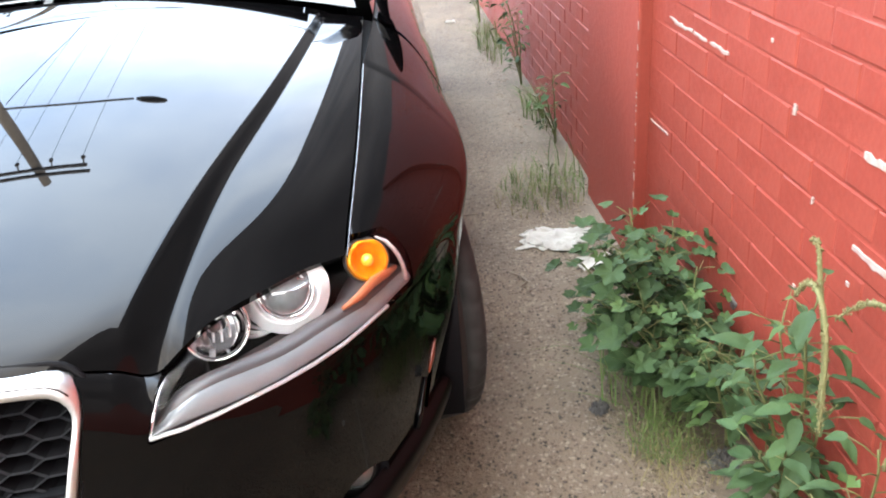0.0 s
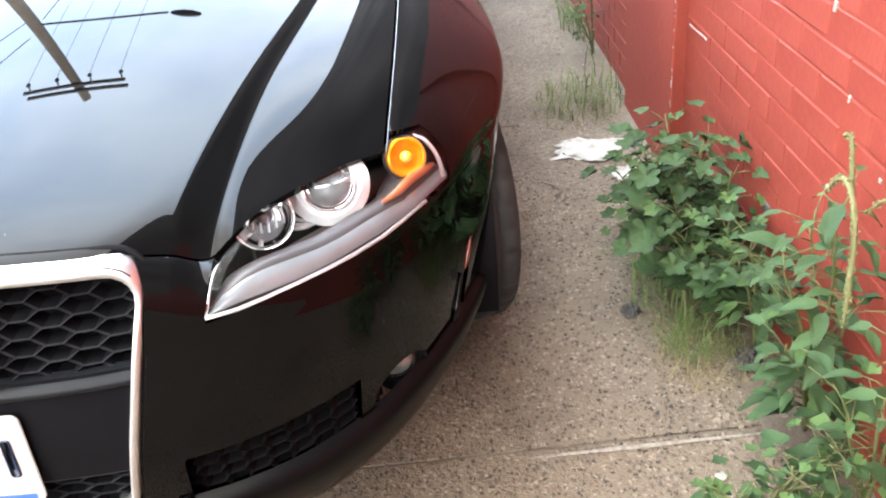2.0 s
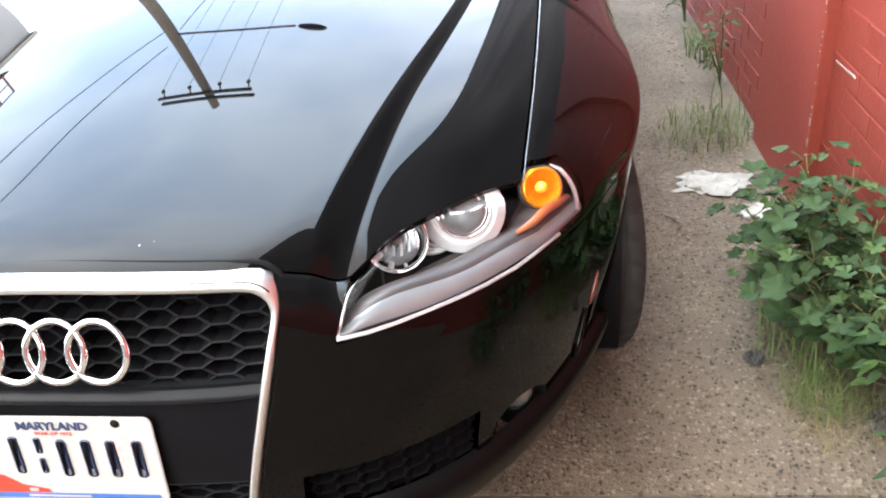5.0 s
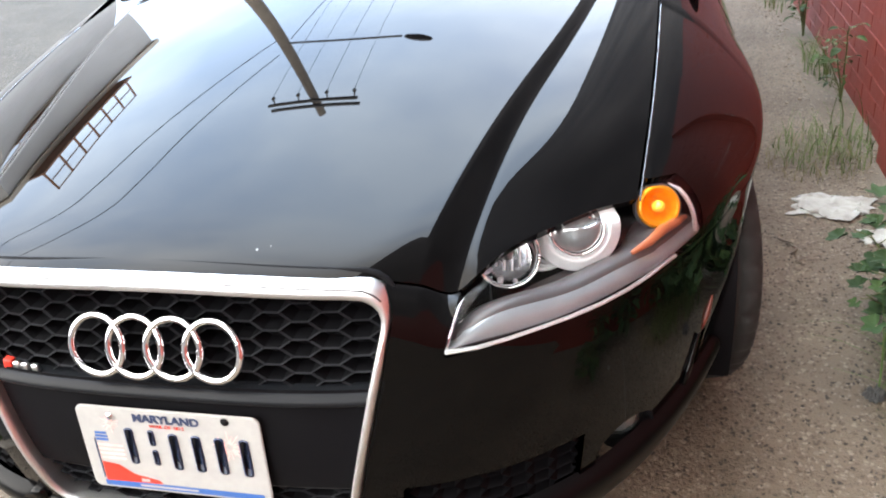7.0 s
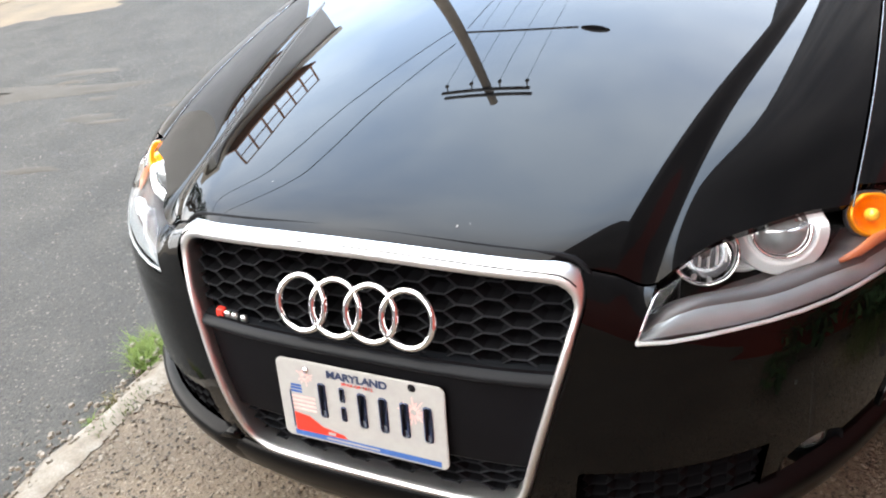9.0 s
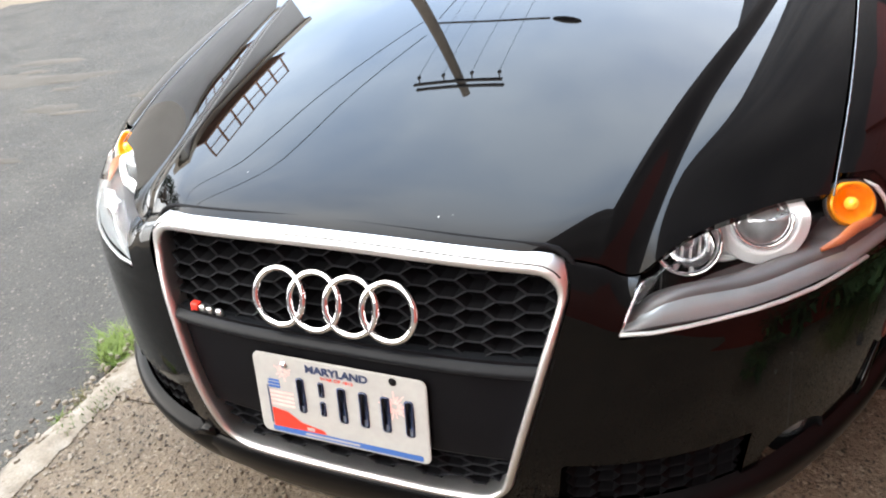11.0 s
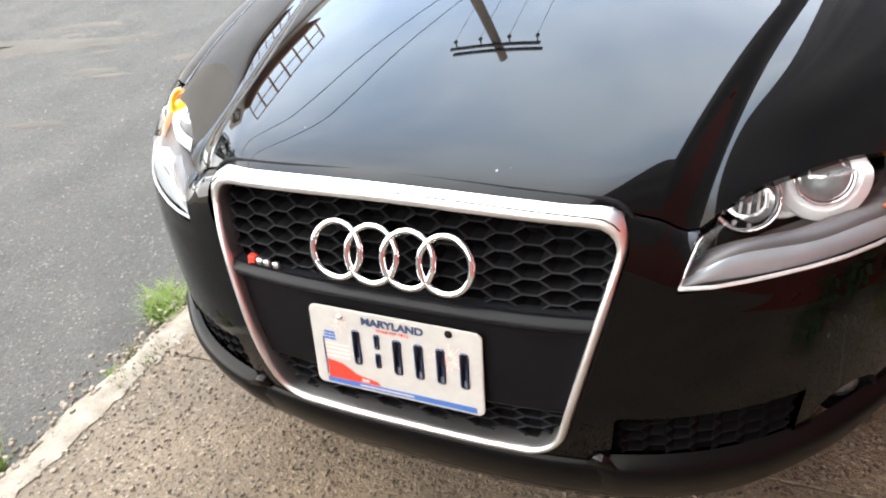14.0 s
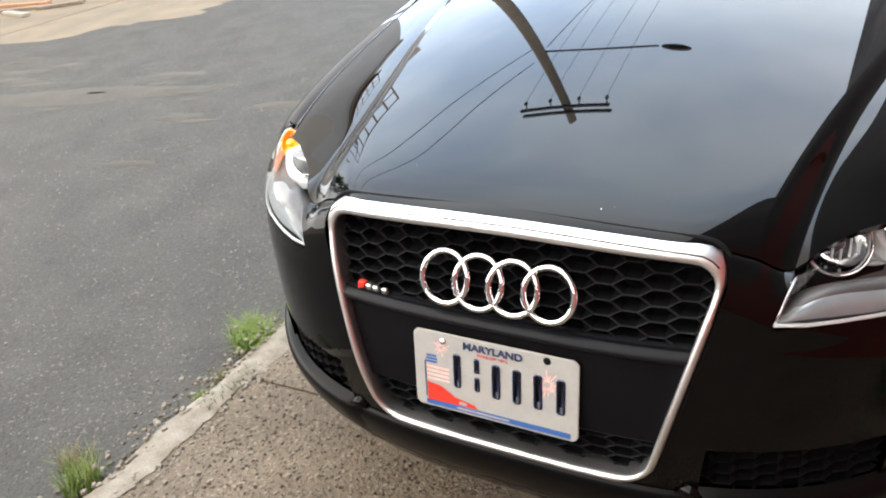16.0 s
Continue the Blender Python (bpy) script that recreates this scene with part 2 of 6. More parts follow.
pavement_mat = aggregate("pebble_concrete", (0.128, 0.098, 0.067), [(0.022, 0.017, 0.012), (0.068, 0.049, 0.034), (0.128, 0.100, 0.070), (0.200, 0.163, 0.123), (0.094, 0.071, 0.050)], 92.0, 1.0)
asphalt = aggregate("worn_asphalt", (0.041, 0.038, 0.032), [(0.022, 0.021, 0.018), (0.037, 0.035, 0.030), (0.046, 0.043, 0.036), (0.062, 0.057, 0.047), (0.116, 0.104, 0.085)], 100.0, 0.9)
foliage = material("weed_leaf", (0.019, 0.041, 0.014), 0.7, second=(0.036, 0.066, 0.023), scale=9, random_shade=0.22, grain=0.08, grain_scale=200, bump=0.3, spec=0.2)
foliage_pale = material("pale_leaf", (0.032, 0.063, 0.017), 0.7, second=(0.050, 0.085, 0.025), scale=12, random_shade=0.2, grain=0.08, bump=0.2, spec=0.2)
stem_mat = material("weed_stem", (0.06, 0.085, 0.025), 0.7, second=(0.10, 0.09, 0.042), scale=20, spec=0.2)
seed_mat = material("seed_spike", (0.095, 0.105, 0.036), 0.8, second=(0.14, 0.125, 0.055), scale=60, bump=0.6)
grass_mat = material("grass_blade", (0.05, 0.095, 0.022), 0.7, second=(0.10, 0.125, 0.045), scale=6, spec=0.2)
dry_grass = material("dry_grass", (0.18, 0.145, 0.075), 0.8, second=(0.11, 0.105, 0.045), scale=8, spec=0.2)
rag_white = material("soiled_white_cloth", (0.42, 0.42, 0.39), 0.9, second=(0.24, 0.23, 0.20), scale=14, bump=0.5, bump_scale=200)
rag_dark = material("dark_cloth", (0.03, 0.03, 0.032), 0.9, second=(0.07, 0.065, 0.06), scale=40, bump=0.6)
pole_mat = material("weathered_pole", (0.22, 0.19, 0.16), 0.9, second=(0.30, 0.27, 0.23), scale=4)
steel_dark = material("dark_steel", (0.11, 0.11, 0.115), 0.6, 0.2, second=(0.15, 0.145, 0.14), scale=10)
wire_mat = material("black_cable", (0.015, 0.015, 0.016), 0.6)
siding = material("grey_render", (0.55, 0.55, 0.55), 0.85, second=(0.47, 0.47, 0.47), scale=1.2, bump=0.2)
dark_brick = material("dark_weathered_brick", (0.045, 0.036, 0.034), 0.85, second=(0.15, 0.13, 0.12), scale=0.9, amount=0.35, bump=0.4)
coping_mat = material("pale_coping", (0.62, 0.56, 0.48), 0.8, second=(0.52, 0.47, 0.40), scale=3)
rail_brown = material("rust_brown_rail", (0.26, 0.11, 0.06), 0.7, second=(0.35, 0.18, 0.09), scale=9)
window_glass = material("window_glass", (0.03, 0.035, 0.04), 0.05, 0.0, 1.0)
bark = material("bark", (0.13, 0.10, 0.075), 0.9, second=(0.20, 0.165, 0.13), scale=14, bump=0.9, bump_scale=30)
tan_grit = material("tan_grit", (0.072, 0.061, 0.047), 0.95, second=(0.048, 0.043, 0.036), scale=6, grain=0.2, bump=0.6)
kerb_mat = material("worn_kerb_concrete", (0.22, 0.195, 0.16), 0.9, second=(0.125, 0.10, 0.072), scale=16, amount=0.4, grain=0.18, grain_scale=160, bump=0.8, bump_scale=70)
far_earth = material("sandy_earth", (0.17, 0.13, 0.085), 0.95, second=(0.10, 0.082, 0.06), scale=2.2, grain=0.2, bump=0.6)
road_stain = material("road_stain", (0.046, 0.038, 0.028), 0.95, second=(0.062, 0.055, 0.045), scale=5, grain=0.2, bump=0.6)
dirt = material("dirt", (0.085, 0.066, 0.047), 0.95, second=(0.125, 0.100, 0.073), scale=9, grain=0.2, bump=0.8)
smear_mat = material("mortar_smear", (0.15, 0.128, 0.102), 0.9, second=(0.18, 0.16, 0.135), scale=30, grain=0.25, bump=0.6)
joint_mat = material("joint_filler", (0.11, 0.095, 0.075), 0.9, second=(0.075, 0.062, 0.048), scale=18, grain=0.2, bump=0.6)


# ---------------------------------------------------------------- mesh helpers
def spline(xs, ys):
    """A natural cubic through (xs, ys); ys may be tuples. Straight on beyond the ends."""
    xs, ys = np.array(xs, float), np.array(ys, float)
    flat = ys.ndim == 1
    ys = ys.reshape(len(xs), -1)
    n, h = len(xs), np.diff(xs)
    a, b = np.eye(n), np.zeros((n, ys.shape[1]))
    for i in range(1, n - 1):
        a[i, i - 1], a[i, i], a[i, i + 1] = h[i - 1], 2 * (h[i - 1] + h[i]), h[i]
        b[i] = 6 * ((ys[i + 1] - ys[i]) / h[i] - (ys[i] - ys[i - 1]) / h[i - 1])
    k = np.linalg.solve(a, b)

    def at(t):
        i = int(np.clip(np.searchsorted(xs, t) - 1, 0, n - 2))
        q = min(max(t, xs[0]), xs[-1])
        u, v = xs[i + 1] - q, q - xs[i]
        r = (k[i] * u**3 + k[i + 1] * v**3) / (6 * h[i]) + (ys[i] / h[i] - k[i] * h[i] / 6) * u + (ys[i + 1] / h[i] - k[i + 1] * h[i] / 6) * v
        if q != t:
            d = (ys[1] - ys[0]) / h[0] - h[0] * (2 * k[0] + k[1]) / 6 if t < q else (ys[-1] - ys[-2]) / h[-1] + h[-1] * (2 * k[-1] + k[-2]) / 6
            r = r + d * (t - q)
        return float(r[0]) if flat else r
    return at


def mesh_part(name, verts, faces, mat, parent=None, label="", smooth=True, normals=None):
    me = bpy.data.meshes.new(name)
    me.from_pydata([tuple(v) for v in verts], [], faces)
    me.validate()
    me.materials.append(mat)
    if smooth:
        me.polygons.foreach_set("use_smooth", [True] * len(me.polygons))
    if normals is not None and len(normals) == len(me.vertices):
        me.normals_split_custom_set_from_vertices([tuple(n) for n in normals])
    ob = new(name, me)
    if parent:
        ob.parent = parent
    if label:
        ob["label"] = label
    return ob


def part(name, bm, mat, parent=None, label="", smooth=True):
    """Links a bmesh as one mesh object under a thing or a part."""
    me = bpy.data.meshes.new(name)
    bm.to_mesh(me)
    bm.free()
    me.materials.append(mat)
    if smooth:
        me.polygons.foreach_set("use_smooth", [True] * len(me.polygons))
    ob = new(name, me)
    if parent:
        ob.parent = parent
    if label:
        ob["label"] = label
    return ob


def thing(name, label, category, group="", kind=""):
    return tagged(new(name), label, category, group, kind)


def box(bm, x0, x1, y0, y1, z0, z1, bevel=0.0, turn=None):
    r = bmesh.ops.create_cube(bm, size=1)
    bmesh.ops.scale(bm, vec=(x1 - x0, y1 - y0, z1 - z0), verts=r["verts"])
    if bevel:
        edges = list({e for v in r["verts"] for e in v.link_edges})
        r = bmesh.ops.bevel(bm, geom=edges, offset=bevel, segments=2, affect="EDGES", profile=0.6)
        verts = r["verts"]
        verts = list({v for f in r["faces"] for v in f.verts} | set(verts))
    else:
        verts = r["verts"]
    m = Matrix.Translation(((x0 + x1) / 2, (y0 + y1) / 2, (z0 + z1) / 2))
    if turn is not None:
        m = m @ turn
    bmesh.ops.transform(bm, matrix=m, verts=[v for v in verts if v.is_valid])
    return bm


def tube(points, radius, sides=8, closed=False):
    """Verts and faces of a tube along points; radius a number or one a point."""
    pts = [Vector(p) for p in points]
    n = len(pts)
    rs = radius if hasattr(radius, "__len__") else [radius] * n
    verts, faces = [], []
    side = None
    for i, p in enumerate(pts):
        d = (pts[(i + 1) % n] - pts[i - 1]) if closed else (pts[min(i + 1, n - 1)] - pts[max(i - 1, 0)])
        d.normalize()
        if side is None:
            side = d.orthogonal().normalized()
        side = (side - d * side.dot(d)).normalized()
        up = d.cross(side)
        for k in range(sides):
            a = 2 * math.pi * k / sides
            verts.append(p + rs[i] * (math.cos(a) * side + math.sin(a) * up))
    for i in range(n if closed else n - 1):
        j = (i + 1) % n
        for k in range(sides):
            m = (k + 1) % sides
            faces.append((i * sides + k, i * sides + m, j * sides + m, j * sides + k))
    if not closed:
        faces.append(tuple(range(sides - 1, -1, -1)))
        faces.append(tuple((n - 1) * sides + k for k in range(sides)))
    return verts, faces


def lathe(profile, segments=48, about="y"):
    """Verts and faces of a profile of (radius, along) turned about an axis."""
    verts, faces = [], []
    for r, h in profile:
        for k in range(segments):
            a = 2 * math.pi * k / segments
            c, s = r * math.cos(a), r * math.sin(a)
            verts.append({"y": (c, h, s), "x": (h, c, s), "z": (c, s, h)}[about])
    for i in range(len(profile) - 1):
        for k in range(segments):
            m = (k + 1) % segments
            faces.append((i * segments + k, i * segments + m, (i + 1) * segments + m, (i + 1) * segments + k))
    return verts, faces


def moved(mesh, m):
    verts, faces = mesh
    return [m @ Vector(v) for v in verts], faces


def joined(*meshes):
    verts, faces = [], []
    for v, f in meshes:
        base = len(verts)
        verts += list(v)
        faces += [tuple(i + base for i in face) for face in f]
    return verts, faces


def patch(func, us, vs, keep=(), flange=0.0, out=None):
    """A sheet func(u, v) cut along the lines where a keep-function of the place turns negative.
    Returns verts, faces and true normals; flange folds its rim inwards by that much."""
    cache = {}

    def at(u, v):
        key = (round(u, 7), round(v, 7))
        if key not in cache:
            cache[key] = Vector(func(u, v))
        return cache[key]

    def normal(u, v):
        e = 1e-3
        n = (at(u + e, v) - at(u - e, v)).cross(at(u, v + e) - at(u, v - e))
        return n.normalized() if n.length > 1e-14 else Vector((0, 0, 1))

    verts, faces, normals, index, rim = [], [], [], {}, {}

    def put(u, v):
        key = (round(u, 6), round(v, 6))
        if key not in index:
            index[key] = len(verts)
            verts.append(at(u, v))
            normals.append(normal(u, v))
        return index[key]

    for i in range(len(us) - 1):
        for j in range(len(vs) - 1):
            poly = [(us[i], vs[j]), (us[i + 1], vs[j]), (us[i + 1], vs[j + 1]), (us[i], vs[j + 1])]
            for g in keep:
                if not poly:
                    break
                vals = [g(at(*p)) for p in poly]
                if min(vals) >= 0:
                    continue
                if max(vals) < 0:
                    poly = []
                    break
                done = []
                for k, p in enumerate(poly):
                    q, a, b = poly[(k + 1) % len(poly)], vals[k], vals[(k + 1) % len(poly)]
                    if a >= 0:
                        done.append(p)
                    if (a >= 0) != (b >= 0):
                        lo, hi = (p, q) if a >= 0 else (q, p)
                        s0, s1 = 0.0, 1.0
                        for _ in range(14):
                            s = (s0 + s1) / 2
                            w = (lo[0] + (hi[0] - lo[0]) * s, lo[1] + (hi[1] - lo[1]) * s)
                            if g(at(*w)) >= 0:
                                s0 = s
                            else:
                                s1 = s
                        done.append((lo[0] + (hi[0] - lo[0]) * s0, lo[1] + (hi[1] - lo[1]) * s0))
                poly = done
            if len(poly) >= 3:
                face = []
                for p in poly:
                    k = put(*p)
                    if not face or (k != face[-1] and k != face[0]):
                        face.append(k)
                if len(face) >= 3:
                    faces.append(tuple(face))
                    for a, b in zip(face, face[1:] + face[:1]):
                        rim[(a, b)] = rim.get((a, b), 0) + 1
    if flange:
        base, copies = len(verts), {}
        for a, b in [e for e in rim if (e[1], e[0]) not in rim]:
            for k in (a, b):
                if k not in copies:
                    copies[k] = len(verts)
                    verts.append(verts[k].copy())
                    verts.append(verts[k] - normals[k] * flange)
                    normals.append(normals[k])
                    normals.append(normals[k])
            faces.append((copies[b], copies[a], copies[a] + 1, copies[b] + 1))
        # the folded rim looks along its own sheet
        for k, c in copies.items():
            mates = [b if a == k else a for a, b in rim if (b, a) not in rim and k in (a, b)]
            if len(mates) == 2:
                d = (verts[mates[1]] - verts[mates[0]])
                s = d.cross(normals[k])
                if s.length > 1e-9:
                    normals[c] = normals[c + 1] = s.normalized()
    return verts, faces, normals


def mirrored(data):
    verts, faces = data[0], data[1]
    flip = [Vector((-v[0], v[1], v[2])) for v in verts], [tuple(reversed(f)) for f in faces]
    return (*flip, [Vector((-n[0], n[1], n[2])) for n in data[2]]) if len(data) > 2 else flip


def steps(a, b, n):
    return [a + (b - a) * k / n for k in range(n + 1)]


def smooth01(t):
    t = min(max(t, 0.0), 1.0)
    return t * t * (3 - 2 * t)


# ---------------------------------------------------------------- the car
car = thing("car", "glossy black sedan with a chrome-framed honeycomb grille parked on the pavement", "car")
LEAN_BY = 1.5
car.matrix_world = Matrix.Translation((-0.010, 0, 0.011)) @ pose(0, 0, 0, 0, LEAN_BY, 0)
AXLE_Y, AXLE_Z, TYRE_R = 0.93, 0.325, 0.33
nose = spline([0.18, 0.26, 0.36, 0.44, 0.575, 0.671, 0.72, 0.78], [0.050, 0.010, -0.010, -0.018, -0.003, 0.022, 0.044, 0.074])
nose_out = spline([0.18, 0.26, 0.36, 0.45, 0.54, 0.60, 0.645, 0.78], [0.045, 0.006, -0.008, -0.006, -0.005, -0.003, 0.004, 0.074])
half = spline([0.15, 0.30, 0.45, 0.62, 0.80], [0.845, 0.876, 0.890, 0.892, 0.890])
DEEP = 0.90
square = spline([0.15, 0.25, 0.35, 0.45, 0.55, 0.64, 0.80], [3.3, 3.3, 3.25, 3.25, 3.25, 3.25, 3.2])


def nose_at(x, z):
    f = smooth01((abs(x) - 0.28) / 0.35)
    return nose(z) * (1 - f) + nose_out(z) * f


def front_y(x, z):
    """How far back the car's face lies at x and z."""
    return nose_at(x, z) + DEEP * (1 - (1 - min(abs(x) / half(z), 0.999) ** square(z)) ** 0.625)


def plan(u, z):
    w = half(z)
    if u <= 1:
        a = max(u, 0) * math.pi / 2
        x = w * math.sin(a) ** (2 / square(z))
        return x, nose_at(x, z) + DEEP * (1 - max(math.cos(a), 0) ** 1.25)
    y1 = nose_out(z) + DEEP
    if u <= 2:
        return w, y1 + (u - 1) * (3.75 - y1)
    a = max(3 - u, 0) * math.pi / 2
    return w * math.sin(a) ** 0.5, 3.75 + 0.75 * max(math.cos(a), 0) ** 0.7


# the bonnet as a height over the plan: crown, ridge, flank, then the outer shoulder
ridge = spline([0.10, 0.16, 0.22, 0.31, 0.49, 0.75, 1.2], [0.379, 0.384, 0.392, 0.407, 0.443, 0.505, 0.585])
flank_width = spline([0.10, 0.16, 0.22, 0.31, 0.49, 0.75, 1.2], [0.062, 0.058, 0.054, 0.049, 0.041, 0.032, 0.026])
shut = spline([0.380, 0.52, 0.79, 1.15], [0.671, 0.683, 0.698, 0.709])
crest = spline([0.04, 0.07, 0.12, 0.20, 0.30, 0.42, 0.70, 1.0, 1.25], [0.769, 0.779, 0.794, 0.813, 0.834, 0.858, 0.908, 0.953, 0.985])
# the outer shoulder: its slope beside the flank, and how fast it rounds over towards the fender
FLAT, TILTED = 0.06, 0.24


def eased(y, ys, values):
    """Between knots with level tangents, so that no crease shows."""
    for k in range(len(ys) - 1):
        if y <= ys[k + 1]:
            return values[k] + (values[k + 1] - values[k]) * smooth01((y - ys[k]) / (ys[k + 1] - ys[k]))
    return values[-1]


round_by = spline([0.10, 0.26, 0.31, 0.38, 0.50, 0.62, 0.75, 1.2], [-5.3, -5.1, -4.25, -3.05, -1.95, -1.72, -1.68, -1.80])


def shoulder_drop(q, y):
    l = math.exp(round_by(y))
    over = eased(y, (0.28, 0.50), (3.0, 5.0))
    return FLAT * q + TILTED * (q - l * (1 - math.exp(-q / l))) + over * q**3 / 3


def bonnet_base(x, y):
    x = abs(x)
    r = ridge(y)
    v = r + flank_width(y)
    # the front corners round off towards the grille
    d = max(0.0, (min(x, v) - 0.30) * 0.933 - (max(y, 0.09) - 0.05) * 0.361)
    round_off = 0.4 * d * d
    if x <= r:
        return crest(y) - 0.15 * x * x - round_off
    m0, m1, w = 0.30 * r, FLAT, v - r
    top = crest(y) - 0.15 * r * r
    drop = (0.46 + 0.10 * smooth01((0.55 - y) / 0.35)) * w
    if x <= v:
        t = (x - r) / w
        h = m0 * w * (t**3 - 2 * t**2 + t) + m1 * w * (t**3 - t**2) + drop * (3 * t**2 - 2 * t**3)
        return top - h - round_off
    q = x - v
    return top - drop - shoulder_drop(q, y) - round_off


edge_y = spline([0, 0.20, 0.30, 0.345, 0.365, 0.40, 0.448, 0.49, 0.55, 0.62, 0.678, 0.72], [0.050, 0.058, 0.072, 0.088, 0.096, 0.108, 0.130, 0.190, 0.258, 0.328, 0.376, 0.43])
edge_drop = spline([0, 0.25, 0.31, 0.345, 0.365, 0.385, 0.402, 0.43, 0.448, 0.49, 0.55, 0.62, 0.72], [0.004, 0.005, 0.010, 0.020, 0.027, 0.033, 0.034, 0.022, 0.010, 0.001, 0.0, 0.001, 0.001])


def edge_z(x):
    return bonnet_base(x, edge_y(x)) - edge_drop(x)


def bonnet(x, y):
    a = abs(x)
    e = edge_y(a)
    reach = 0.018 + 0.014 * math.exp(-(((a - 0.40) / 0.06) ** 2))
    return x, y, bonnet_base(x, y) - edge_drop(a) * math.exp(-max(y - e, -0.02) / reach)


def bonnet_rear(x):
    return 1.335 - 0.035 * (abs(x) / 0.7) ** 2.2


# upper edge of the face: it follows the bonnet's rim, then the fender's shut line and the belt line
rim_pts = [(0.0, (0, 0.07, 0.775)), (0.06, (0.24, 0.075, 0.765)), (0.1436, (0.355, 0.092, 0.705)), (0.2117, (0.448, 0.130, 0.738))]
for u, x in ((0.262, 0.49), (0.335, 0.55), (0.425, 0.62), (0.49, 0.678)):
    rim_pts.append((u, (x, edge_y(x), edge_z(x) - 0.002)))
for u, y in ((0.58, 0.48), (0.80, 0.76), (1.0, 1.0)):
    rim_pts.append((u, (shut(y) + 0.004, y, bonnet_base(shut(y), y) - 0.001)))
rim_pts += [(1.1, (0.730, 1.20, 0.905)), (1.4, (0.745, 2.05, 0.945)), (2.0, (0.70, 3.72, 0.965)), (2.5, (0.60, 4.25, 0.975)), (3.0, (0.0, 4.42, 0.972))]
rim_line = spline([p[0] for p in rim_pts], [p[1] for p in rim_pts])


def top_rim(u):
    t = rim_line(u)
    if 0.49 <= u <= 1.0:
        y = float(t[1])
        return np.array((shut(y) + 0.002, y, bonnet_base(shut(y), y) - 0.001))
    if u < 0.1436:
        x = 0.355 * (max(u, 0.0) / 0.1436) ** 0.615
        return np.array((x, edge_y(x) - 0.002, edge_z(x) - 0.001))
    if 0.1436 <= u < 0.2117:
        x = 0.355 + 0.093 * (u - 0.1436) / 0.0681
        return np.array((x, edge_y(x) - 0.002, edge_z(x) - 0.001))
    if 0.2117 <= u < 0.49:
        x = min(max(float(t[0]), 0.44), 0.678)
        return np.array((x, edge_y(x), edge_z(x) - 0.002))
    return t


BELT = 0.62


def flare(p):
    """The swollen arches round the wheels."""
    x, y, z = p
    for axle in (AXLE_Y, AXLE_Y + 2.648):
        r = math.hypot(y - axle, z - AXLE_Z)
        x += 0.016 * math.exp(-((max(r - 0.375, 0.0) / 0.085) ** 2)) * smooth01((abs(p[0]) - 0.66) / 0.14) * smooth01((z - 0.30) / 0.25)
    # the long blister that runs back from the lamp
    x += 0.018 * math.exp(-(((z - 0.69) / 0.06) ** 2)) * smooth01((y - 0.36) / 0.16) * smooth01((abs(p[0]) - 0.70) / 0.08)
    return x, y, z


def face(u, w):
    """The skin of the car's sides and front: w is the height up to the belt, then the way over the shoulder."""
    if w <= BELT:
        x, y = plan(u, w)
        return flare((x, y, w))
    s = (w - BELT) / 0.2
    bx, by = plan(u, BELT)
    t = top_rim(u)
    up = 0.90 + 0.06 * smooth01((0.30 - u) / 0.08) - 0.14 * smooth01((u - 0.46) / 0.12)
    f = 0.96 + 0.04 * smooth01((0.30 - u) / 0.08)
    k = Vector((bx * f + t[0] * (1 - f), by * f + t[1] * (1 - f), BELT + up * (t[2] - BELT)))
    p = (1 - s) ** 2 * Vector((bx, by, BELT)) + 2 * s * (1 - s) * k + s * s * Vector(t)
    return flare(tuple(p))


def u_of(x, z=0.5):
    return math.asin(min(1, (x / half(z))) ** (square(z) / 2)) / (math.pi / 2)


front_us = [u_of(x) for x in steps(0.0, 0.74, 74)] + steps(u_of(0.74), 0.80, 34)[1:]
ws = steps(0.18, BELT, 44) + steps(BELT, 0.82, 26)[1:]


def grille_out(x, z, r=0.055):
    """Distance outside the grille's outline, a trapezium with round corners."""
    side = abs(x) - (0.262 + 0.25 * (z - 0.345))
    a, b = max(z - 0.771 + 0.12 * x * x, 0.338 - z) + r, side * 0.968 + r
    return (math.hypot(a, b) if a > 0 and b > 0 else max(a, b)) - r


def lamp_in(p):
    """Positive inside the headlamp's outline."""
    x, y, z = abs(p[0]), p[1], p[2]
    inner = x - (0.417 + 0.029 * (z - 0.645) / 0.104)
    low = z - (0.650 + 0.006 * math.sin((x - 0.42) / 0.23 * math.pi) * (1 if x < 0.65 else 0) - 0.05 * max(0, x - 0.69))
    outer = 0.420 + (z - 0.667) * 0.30 - y
    top = 0.752 - 0.2 * max(0.0, y - 0.38) - z if y > 0.30 else 1
    return min(inner, low, outer, top)


def quad_in(x, z, corners, r=0.015):
    """Positive inside a convex quad of (x, z) given counterclockwise."""
    d = []
    for (ax, az), (bx, bz) in zip(corners, corners[1:] + corners[:1]):
        l = math.hypot(bx - ax, bz - az)
        d.append(((bx - ax) * (z - az) - (bz - az) * (x - ax)) / l)
    return min(d)


INTAKE = [(0.335, 0.335), (0.590, 0.330), (0.600, 0.430), (0.345, 0.435)]
VENT = [(0.745, 0.300), (0.770, 0.310), (0.800, 0.430), (0.778, 0.425)]
FOG = (0.660, 0.352)


def arch(p):
    return math.hypot(p[1] - AXLE_Y, p[2] - AXLE_Z) - 0.362 if abs(p[0]) > 0.55 else 1


def bumper_top(p):
    """Below the bonnet's rim by the width of the gap, inboard of the lamps."""
    return 1 if p[0] > 0.46 else edge_z(p[0]) - 0.0008 - p[2] if p[0] > 0.33 else 1


